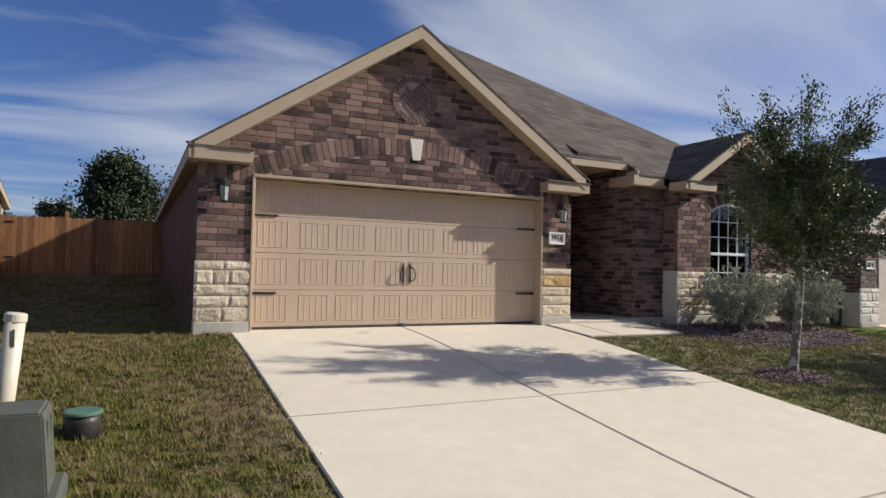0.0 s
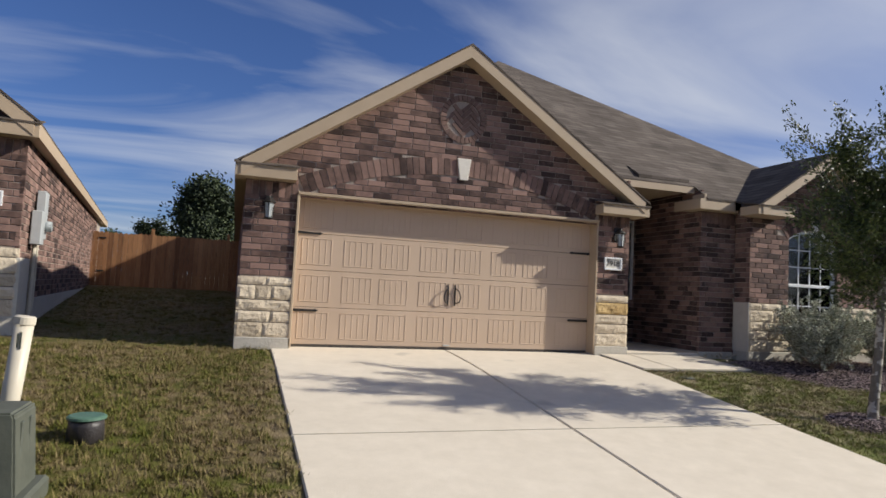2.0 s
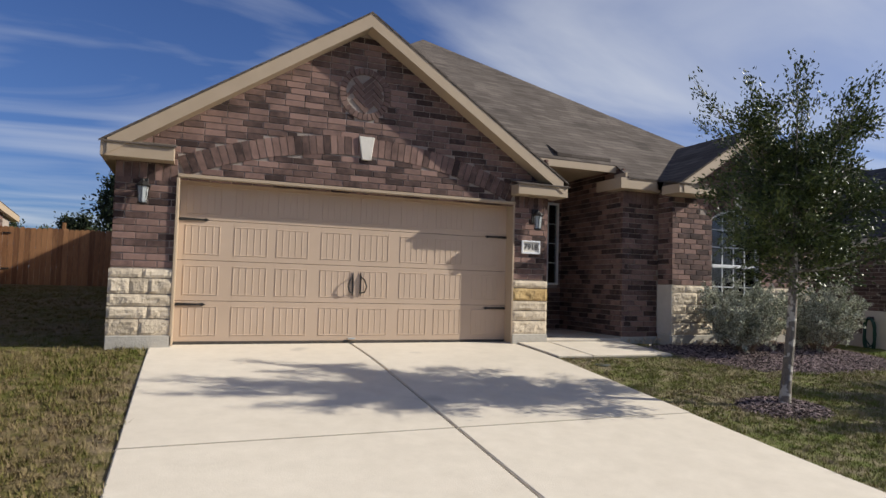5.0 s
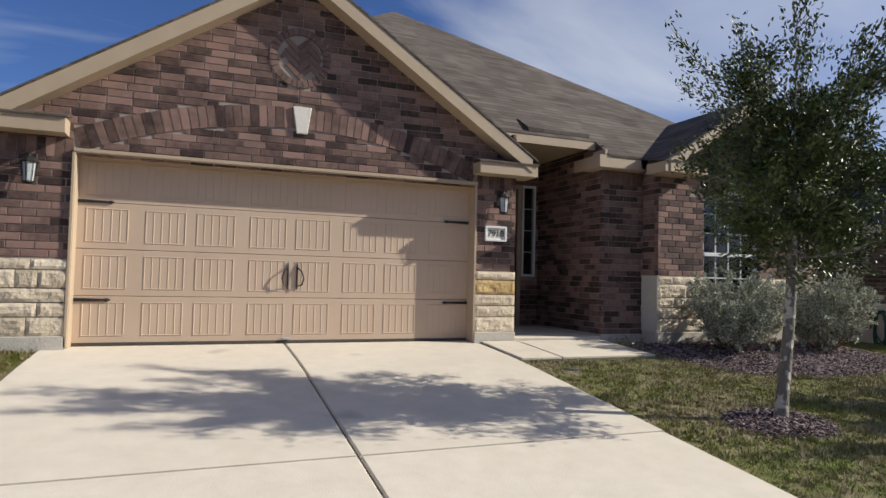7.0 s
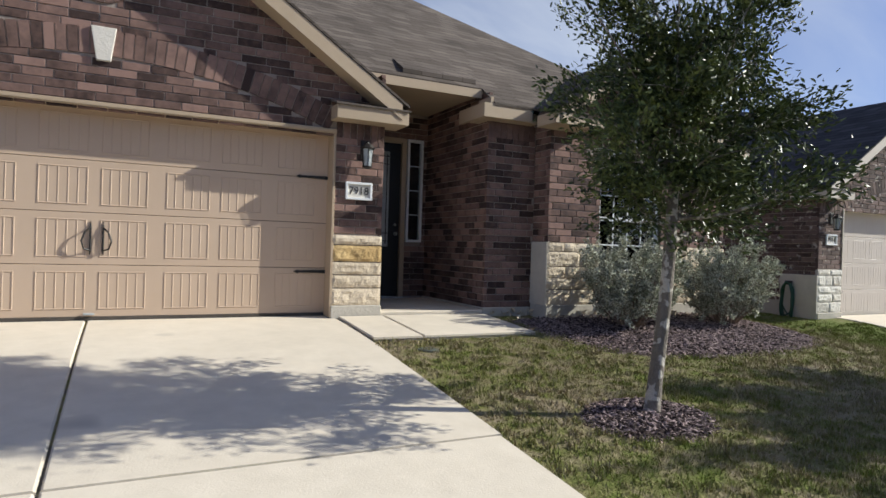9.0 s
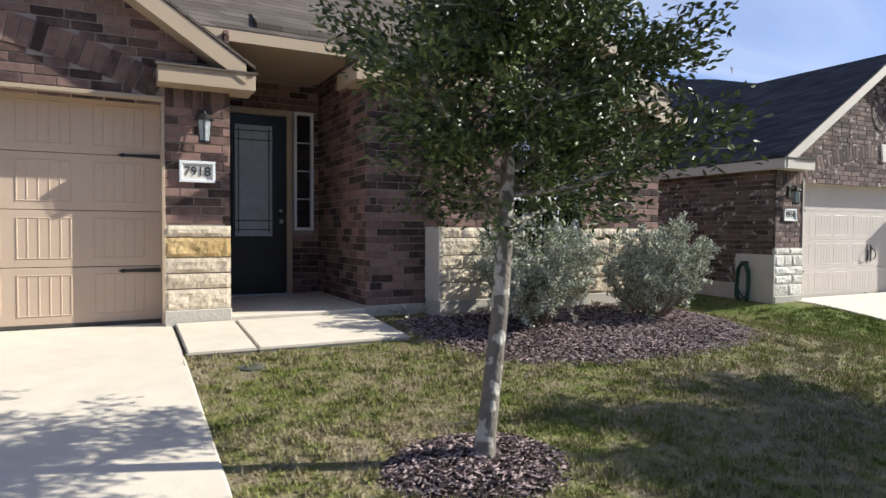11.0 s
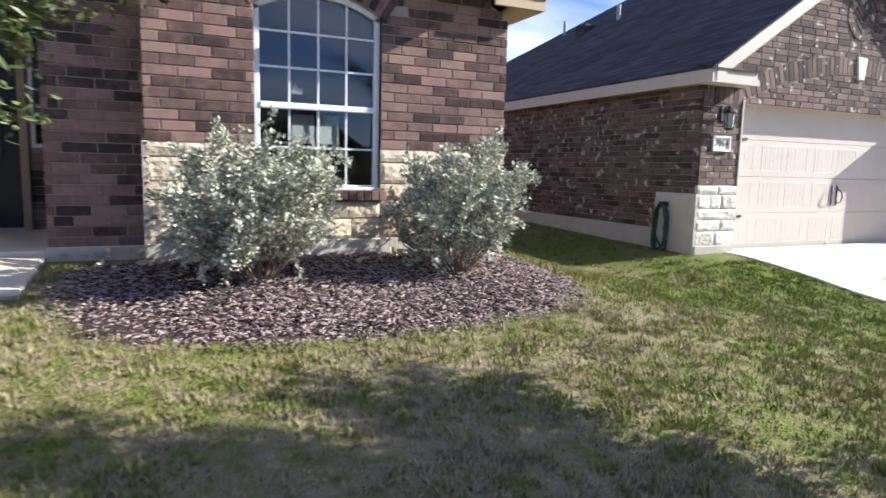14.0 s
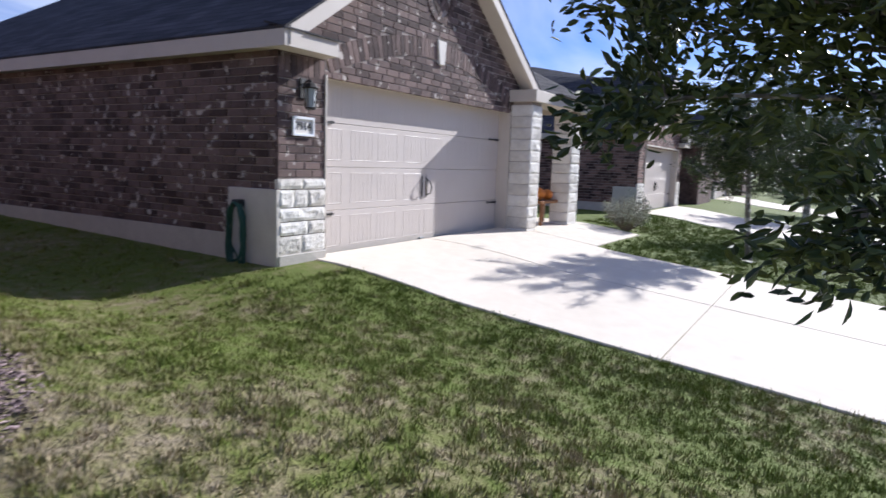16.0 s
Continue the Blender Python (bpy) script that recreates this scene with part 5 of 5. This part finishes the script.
def porch_house_roof(parent, tile):
    """Garage gable running back into a stepped hip roof, with a low porch roof at its side."""
    def slope(*pts):
        bm = bmesh.new()
        sheet(bm, pts, 0.03)
        return part("roof_slope", bm, tile, parent)
    low, high = (3.35, 4.7, 5.27), (4.05, 6.5, 5.73)
    slope((-0.87, -0.27, 2.49), (2.42, -0.27, 4.66), (2.42, 2.75, 4.66), low, high, (-0.87, 11.45, 2.49))
    slope((2.42, -0.27, 4.66), (5.69, -0.27, 2.505), (5.69, 0.1, 2.505), (2.42, 2.75, 4.66))
    slope((2.42, 2.75, 4.66), (5.69, 0.1, 2.505), (5.69, -0.62, 2.52), (7.95, -0.62, 2.52), (5.6, 4.7, 5.27), low)
    slope(low, (5.6, 4.7, 5.27), (4.7, 6.5, 5.73), high)
    slope((7.95, -0.62, 2.52), (7.95, 11.45, 2.49), (4.7, 6.5, 5.73), (5.6, 4.7, 5.27))
    slope((7.95, 11.45, 2.49), (-0.87, 11.45, 2.49), high, (4.7, 6.5, 5.73))
    rake_board(parent, -0.80, 2.50, 2.42, 4.63, -0.262)
    rake_board(parent, 2.42, 4.63, 5.60, 2.52, -0.262)
    eave_return(parent, -0.87, -0.05, -0.25, 0.02, 2.29, 2.46, tile)
    part("porch_beam", boxes((4.80, 7.75, -0.52, 0.02, 2.30, 2.50), bevel=0.004), TRIM[0], parent)
    pieces("fascia", ((-0.87, -0.83, 0.02, 11.45, 2.29, 2.47), (-0.83, -0.6, 0.02, 11.45, 2.29, 2.32), (7.91, 7.95, -0.5, 11.45, 2.32, 2.49), (5.3, 7.91, 0.02, 3.9, 2.44, 2.48)), TRIM[0], parent)
    for x, y in ((2.33, 7.68), (2.22, 5.45)):
        z = 2.49 + 0.66 * (x + 0.87)
        bm = bmesh.new()
        tube(bm, [(x, y, z - 0.1), (x, y, z + 0.32)], [0.04, 0.04], 8)
        part("vent_pipe", bm, M_METER, parent)
    z = 2.49 + 0.66 * (2.1 + 0.87)
    part("roof_vent", boxes((1.95, 2.3, 6.3, 6.7, z - 0.2, z + 0.13), bevel=0.02), M_SHINGLE_DARK, parent)


def simple_house(label, m, brick, brick_j, tile, door_paint, near, seed):
    top = thing("house", label, "house", m=m)
    front = part("wall", boxes((-0.6, -0.5, 0.2, 0.3, 0, 0.5)), M_MORTAR, top, "flecked dark brick gable wall")
    garage_front(front, brick, brick_j, parts=near)
    # long west wall
    depth, end = (11.0, 11.2) if near else (14.0, 15.8)
    west = part("wall", boxes((-0.71, -0.55, 0.2, end, -0.45, 2.44)), M_MORTAR, top, "long dark brick side wall in shade")
    lay(west, courses(lambda z, t: [(0.0, depth)], 0.3, 2.36, seed), facing_west(-0.72, depth), brick, brick_j, near=(depth - 3.6, depth) if near else (999, 1000))
    part("plinth", boxes((-0.745, -0.70, 0.75, end, -0.5, 0.3)), M_FOUND, west, "grey concrete foundation band")
    part("stone_return", boxes((-0.76, -0.70, -0.015, 0.75, -0.45, 0.83), bevel=0.006), M_STONE_CUT, west, "sawn pale limestone return")
    if near:
        pieces("wall", ((5.275, 5.475, 0.2, 4.0, -0.3, 2.5), (5.475, 7.7, 3.9, 4.1, -0.3, 2.5), (7.5, 7.7, 4.1, 11.0, -0.6, 2.4), (-0.55, 7.7, 11.0, 11.2, -0.4, 2.4)), brick_j, top)
    else:
        pieces("wall", ((5.275, 5.475, 0.2, 4.0, -0.3, 2.9), (5.475, 7.9, 3.9, 4.1, -0.3, 2.9), (7.7, 7.9, WING_Y, 3.9, -0.6, 2.6), (7.9, 11.0, WING_Y, WING_Y + 0.2, -0.6, 2.45), (10.8, 11.0, WING_Y + 0.2, 15.8, -0.6, 2.4), (-0.55, 10.8, 15.6, 15.8, -0.4, 2.4)), brick_j, top)
    if near:
        column(part("column", boxes((5.0, 5.1, -0.3, -0.2, -0.3, 0.0)), M_STONE, top, "pale limestone column"), 4.88, 5.33, -0.42, -0.02, 2.42, 71)
        column(part("column", boxes((7.15, 7.2, -0.25, -0.2, -0.3, 0.0)), M_STONE, top, "pale limestone column"), 6.92, 7.45, -0.42, -0.02, 2.42, 81)
    door = part("garage_door", boxes((0.02, 4.86, 0.262, 0.28, 0.0, 2.14)), door_paint, top, "pale garage door with black hardware")
    garage_door(door, door_paint, M_BLACK, 0.002)
    garage_jamb(door, not near)
    rt = part("roof", boxes((4.0, 4.3, 6.0, 6.2, 4.0, 4.1)), tile, top, "dark grey shingle roof with beige eaves")
    if near:
        porch_house_roof(rt, tile)
    else:
        build_roof(rt, tile, (4.5, 6.0, 5.5), (4.5, 11.2, 5.5))
    return top


TRIM[0], STONE[0] = M_TRIM_PALE, M_STONE_SUNLIT
NEIGHBOUR = Matrix.Translation((15.22, 0.36, -0.31))
simple_house("neighbouring one-storey house of dark flecked brick with pale garage door", NEIGHBOUR, M_NBRICK, M_NBRICK_J, M_SHINGLE_DARK, M_NDOOR, True, 31)
for k, dz in ((1, -0.5), (2, -0.55)):
    simple_house("one-storey brick house farther down the street", Matrix.Translation((15.22 + 15.1 * k, 0.5, dz)), M_BRICK, M_BRICK_J, M_SHINGLE_DARK, M_NDOOR, False, 40 + k)
TRIM[0], STONE[0] = M_TRIM, M_STONE
LEFT_TURN = Matrix.Rotation(radians(7), 4, "Z")
LEFT_CORNER = Matrix.Translation((-3.60, 0.9, 0.1)) @ LEFT_TURN
simple_house("neighbouring one-storey brick house with shaded gable", LEFT_CORNER @ Matrix.Translation((-0.72, 0, 0)) @ Matrix.Diagonal((-1, 1, 1.12, 1)), M_BRICK, M_BRICK_J, M_SHINGLE, M_GDOOR, False, 50)

# the far side of the street closes the place
for k in range(4):
    simple_house("one-storey brick house across the street", Matrix.Translation((-13.0 + 15.5 * k, -29.0, -0.8)) @ Matrix.Rotation(math.pi, 4, "Z"), M_BRICK, M_BRICK_J, M_SHINGLE, M_GDOOR, False, 90 + k)
    leafy_tree("street_tree", "dark tree across the street", "tree", -8.0 + 15.5 * k, -25.5, 6.5, 2.6, M_LEAF, 5000, 95 + k, 0.25, 30, 0.1, 0.25, group="street trees")

# ---- fence ----


def fence():
    top = thing("fence", "weathered brown cedar picket fence between the houses", "fence", m=Matrix.Translation((0, 13.4, 0)))
    k = 0
    x = -5.95
    rng = random.Random(4)
    while x < -0.74:
        z = g(x, 13.4) - 0.05
        h = 1.74 + rng.uniform(-0.015, 0.015)
        bm = bmesh.new()
        prism(bm, [(x, z), (x + 0.135, z), (x + 0.135, z + h - 0.03), (x + 0.105, z + h), (x + 0.03, z + h), (x, z + h - 0.03)], 0, 0.018)
        part("picket", bm, M_FENCE, top)
        x += 0.142
    for z in (0.78, 1.5, 2.05):
        part("rail", boxes((-5.95, -0.74, 0.02, 0.06, z, z + 0.09)), M_FENCE, top)
    for x in (-5.9, -3.45, -1.1):
        part("post", boxes((x, x + 0.09, 0.06, 0.15, 0.3, 2.42), bevel=0.005), M_FENCE, top)
    for z in (0.95, 2.0):
        part("hinge", boxes((-4.95, -4.75, -0.02, 0.0, z, z + 0.05)), M_BLACK, top, "black gate hinge")
    part("gate_latch", boxes((-5.72, -5.66, -0.03, 0.0, 1.45, 1.6)), M_BLACK, top)
    return top


fence()

# trees behind the fence and along the skyline
leafy_tree("juniper_tree", "dark green juniper behind the fence", "tree", -2.2, 24.0, 4.9, 2.0, M_JUNIPER, 16000, 3, 0.2, 44, 0.45, 0.1)
leafy_tree("scrub_tree", "dull green scrub tree behind the fence", "tree", 0.6, 25.5, 4.6, 1.9, M_LEAF, 7000, 4, 0.16, 30, 0.2, 0.1)
leafy_tree("scrub_tree", "low scrub tree beyond the fence", "tree", -4.9, 27.0, 3.0, 1.2, M_JUNIPER, 5000, 6, 0.16, 24, 0.2, 0.1)
for k in range(9):
    leafy_tree("far_tree", "low far tree on the skyline", "tree", -34 + k * 4.3, 70 + (k * 37) % 19, 4.6 + (k * 13) % 5 * 0.4, 3.2, M_JUNIPER, 1500, 20 + k, 0.45, 20, 0.1, 0.1, group="skyline trees")
leafy_tree("yard_tree", "green tree behind the neighbouring house", "tree", 13.2, 32.0, 7.5, 3.0, M_JUNIPER, 6000, 41, 0.22, 30, 0.2, 0.1)
for k in range(7):
    leafy_tree("street_tree", "green tree at the end of the street", "tree", 60 + (k * 29) % 24, -16 + k * 5, 7 + (k * 7) % 3, 3.4, M_LEAF, 3500, 60 + k, 0.4, 30, 0.1, 0.1, group="street trees")

# ---- fittings ----


def lantern(label, m):
    top = thing("wall_lantern", label, "lamp", group="wall lanterns", m=m)
    part("back_plate", boxes((-0.05, 0.05, -0.018, 0.0, -0.02, 0.20), bevel=0.006), M_BLACK, top)
    bm = bmesh.new()
    tube(bm, [(0, -0.01, 0.13), (0, -0.06, 0.17), (0, -0.11, 0.165)], [0.009, 0.009, 0.009], 6)
    part("arm", bm, M_BLACK, top)
    bm = bmesh.new()
    lathe(bm, [(0.088, 0.085), (0.092, 0.095), (0.055, 0.135), (0.02, 0.155), (0.014, 0.175), (0.004, 0.185)], 0, -0.12, 8)
    part("cap", bm, M_BLACK, top)
    bm = bmesh.new()
    lathe(bm, [(0.02, -0.145), (0.06, -0.13), (0.062, -0.115)], 0, -0.12, 8)
    part("base", bm, M_BLACK, top)
    for k in range(6):
        a = 2 * math.pi * k / 6 + 0.3
        bm = bmesh.new()
        tube(bm, [(0.054 * math.cos(a), -0.12 + 0.054 * math.sin(a), -0.115), (0.072 * math.cos(a), -0.12 + 0.072 * math.sin(a), 0.088)], [0.005, 0.005], 4)
        part("cage_bar", bm, M_BLACK, top)
    bm = bmesh.new()
    lathe(bm, [(0.045, -0.114), (0.062, 0.084)], 0, -0.12, 12)
    part("glass", bm, M_FROST, top, "frosted lantern glass")
    return top


lantern("black lantern lamp on the brick pier", Matrix.Translation((5.23, 0, 1.88)))
lantern("black lantern lamp on the brick pier", Matrix.Translation((-0.39, 0, 1.88)))
lantern("black lantern lamp on the neighbouring garage pier", NEIGHBOUR @ Matrix.Translation((-0.36, 0, 1.84)))
lantern("black lantern lamp beside the neighbouring garage", LEFT_CORNER @ Matrix.Translation((-0.37, 0, 2.15)))


def plaque(text, label, m):
    top = thing("house_number", label, "house number", group="house numbers", m=m)
    w, h, f = 0.165, 0.105, 0.028
    part("frame", boxes((-w, w, -0.03, 0, h - f, h), (-w, w, -0.03, 0, -h, -h + f), (-w, -w + f, -0.03, 0, -h + f, h - f), (w - f, w, -0.03, 0, -h + f, h - f), bevel=0.003), M_WHITE, top, "white frame")
    part("plate", boxes((-w + f, w - f, -0.012, 0.0, -h + f, h - f)), M_KEY, top)
    cu = bpy.data.curves.new("digits", "FONT")
    cu.body, cu.size, cu.extrude, cu.align_x, cu.align_y = text, 0.125, 0.003, "CENTER", "CENTER"
    tmp = bpy.data.objects.new("digits", cu)
    me = bpy.data.meshes.new_from_object(tmp)
    bpy.data.objects.remove(tmp)
    me.materials.clear()
    me.materials.append(M_BLACK)
    ob = new("digits", me)
    ob.parent = top
    ob.matrix_local = Matrix.Translation((0, -0.016, 0)) @ Matrix.Rotation(math.pi / 2, 4, "X")
    return top


plaque("7918", "white framed house number 7918 on brick", Matrix.Translation((5.172, -0.002, 1.472)))
plaque("7914", "white framed house number 7914 on brick", NEIGHBOUR @ Matrix.Translation((-0.36, -0.002, 1.52)))
plaque("7922", "white framed house number 7922 on brick", LEFT_CORNER @ Matrix.Translation((-0.4, -0.002, 1.72)))

# garden hose on the neighbour's corner
hose = thing("garden_hose", "coiled dark green garden hose hanging on the side wall", "hose", m=NEIGHBOUR @ Matrix.Translation((-0.82, 0.52, 0.42)))
bm = bmesh.new()
pts = []
for k in range(150):
    a = k * 0.26
    pts.append((0.03 * math.sin(k * 0.7) - 0.03, 0.12 * math.sin(a) * (1 + 0.1 * math.sin(k * 0.37)), -0.05 - 0.66 * (1 - math.cos(a)) / 2 * (1.15 + 0.25 * math.sin(k * 0.21)) + 0.3))
tube(bm, pts, [0.014] * len(pts), 6)
soft(part("coil", bm, M_HOSE, hose))
part("hanger", boxes((-0.05, 0.06, -0.05, 0.05, 0.2, 0.28), bevel=0.01), M_BLACK, hose)

# electric meter and conduit on the left house
meter = thing("electric_meter", "grey electric meter box with conduit on a brick wall", "meter", m=LEFT_CORNER @ Matrix.Translation((0.0, 1.15, 1.2)))
part("box", boxes((0.02, 0.14, -0.16, 0.16, 0.05, 0.78), bevel=0.01), M_METER, meter)
part("breaker_box", boxes((0.02, 0.16, -0.5, -0.2, -0.05, 0.45), bevel=0.01), M_METER, meter)
bm = bmesh.new()
lathe(bm, [(0.07, 0.0), (0.085, 0.03), (0.08, 0.09)], 0, 0, 16)
bmesh.ops.transform(bm, matrix=Matrix.Translation((0.14, 0, 0.25)) @ Matrix.Rotation(math.pi / 2, 4, "Y"), verts=bm.verts)
part("dial", bm, M_FROST, meter)
bm = bmesh.new()
tube(bm, [(0.06, -0.3, -0.05), (0.06, -0.3, -1.25)], [0.03, 0.03], 8)
tube(bm, [(0.06, -0.02, 0.05), (0.06, -0.02, -1.25)], [0.022, 0.022], 8)
part("conduit", bm, M_PVC, meter)

# ---- street-side fittings ----
ped = thing("utility_pedestal", "grey-green plastic utility pedestal with red paint mark", "utility box", m=Matrix.Translation((-2.13, -4.85, -0.545)))
bm = bmesh.new()
prism(bm, [(-0.31, 0.16), (0.30, 0.16), (0.265, 0.60), (0.25, 0.625), (-0.26, 0.625), (-0.275, 0.60)], -0.2, 0.2)
bmesh.ops.bevel(bm, geom=bm.edges[:], offset=0.012, segments=2, affect="EDGES")
part("cover", bm, M_UTIL, ped)
part("base", boxes((-0.37, 0.36, -0.26, 0.26, -0.02, 0.17), bevel=0.02), M_UTIL, ped)
part("side_rib", boxes((0.25, 0.285, -0.10, -0.06, 0.2, 0.56), (0.25, 0.285, 0.06, 0.10, 0.2, 0.56), bevel=0.006), M_UTIL, ped)
bm = bmesh.new()
bmesh.ops.create_circle(bm, cap_ends=True, segments=18, radius=0.06, matrix=Matrix.Translation((-0.13, -0.204, 0.40)) @ Matrix.Rotation(math.pi / 2, 4, "X"))
for v in bm.verts:
    v.co.x += 0.012 * math.sin(v.co.z * 160)
part("paint_mark", bm, M_RED, ped, "red spray-paint mark")

pipe = thing("pvc_pipe", "leaning white plastic pipe stub with cap in the lawn", "pipe")
bm = bmesh.new()
tube(bm, [(-2.262, -3.86, -0.55), (-2.176, -3.86, 0.50)], [0.062, 0.062], 20)
soft(part("pipe", bm, M_PVC, pipe))
bm = bmesh.new()
tube(bm, [(-2.179, -3.86, 0.48), (-2.175, -3.86, 0.53), (-2.174, -3.86, 0.54)], [0.070, 0.070, 0.055], 20)
part("cap", bm, M_PVC, pipe)
part("writing", boxes((-2.20, -2.187, -3.926, -3.918, 0.32, 0.42), (-2.18, -2.17, -3.926, -3.918, 0.31, 0.43)), M_UTIL, pipe)

clean = thing("cleanout", "black plastic cleanout riser with green lid in the lawn", "valve box", m=Matrix.Translation((-1.76, -3.68, g(-1.76, -3.68) - 0.015)))
bm = bmesh.new()
lathe(bm, [(0.135, -0.05), (0.125, 0.10), (0.12, 0.15)], 0, 0, 24)
soft(part("riser", bm, M_BLACK_PLASTIC, clean))
bm = bmesh.new()
lathe(bm, [(0.13, 0.15), (0.138, 0.155), (0.136, 0.172), (0.12, 0.18)], 0, 0, 24)
part("lid", bm, M_GREEN_LID, clean, "green plastic lid")
cover = thing("valve_cover", "pale green round valve cover flush in the lawn", "valve cover", m=Matrix.Translation((5.38, -1.62, g(5.38, -1.62) - 0.035)))
bm = bmesh.new()
lathe(bm, [(0.11, -0.05), (0.11, 0.02), (0.1, 0.028)], 0, 0, 20)
part("lid", bm, M_UTIL, cover)
for x, y in ((-1.35, -5.2), (-3.0, -4.4)):
    bm = bmesh.new()
    bmesh.ops.create_icosphere(bm, subdivisions=1, radius=0.035, matrix=Matrix.Translation((x, y, g(x, y) + 0.0)) @ Matrix.Diagonal((1.2, 0.8, 0.5, 1)))
    tagged(part("paper_scrap", bm, M_PAPER), "crumpled white paper scrap on the grass", "litter")

# things on the neighbour's porch and street
pot = thing("pumpkin", "orange pumpkin on the neighbouring porch", "pumpkin", group="pumpkins")
for x, y, r in ((21.55, 0.38, 0.16), (21.95, 0.34, 0.13)):
    bm = bmesh.new()
    bmesh.ops.create_uvsphere(bm, u_segments=20, v_segments=10, radius=r)
    for v in bm.verts:
        v.co *= 1 + 0.06 * math.cos(8 * math.atan2(v.co.y, v.co.x))
        v.co.z *= 0.8
    bmesh.ops.translate(bm, verts=bm.verts, vec=(x, y, -0.31 + 0.5 + r * 0.8))
    soft(tagged(part("pumpkin", bm, M_ORANGE), "orange pumpkin on a wooden bench", "pumpkin", group="pumpkins"))
bpy.data.objects.remove(pot)
bench = thing("bench", "dark wooden porch bench", "bench", m=Matrix.Translation((21.8, 0.36, -0.31)))
part("seat", boxes((-0.5, 0.5, -0.2, 0.2, 0.44, 0.5), bevel=0.01), M_FENCE, bench)
for x in (-0.45, 0.4):
    for y in (-0.18, 0.13):
        part("leg", boxes((x, x + 0.05, y, y + 0.05, -0.02, 0.44)), M_FENCE, bench)
sage_bush("grey-green shrub at the neighbouring porch column", 23.6, -0.9, 0.8, 0.6, 8, n=5000)
bin_ = thing("waste_bin", "dark plastic waste bin by the street", "bin", m=Matrix.Translation((36.8, -5.6, g(36.8, -5.6) - 0.05)))
bm = bmesh.new()
prism(bm, [(-0.22, 0.05), (0.22, 0.05), (0.28, 0.95), (-0.28, 0.95)], -0.28, 0.28)
part("body", bm, M_BLACK_PLASTIC, bin_)
part("lid", boxes((-0.3, 0.3, -0.32, 0.3, 0.95, 1.03), bevel=0.02), M_BLACK_PLASTIC, bin_)
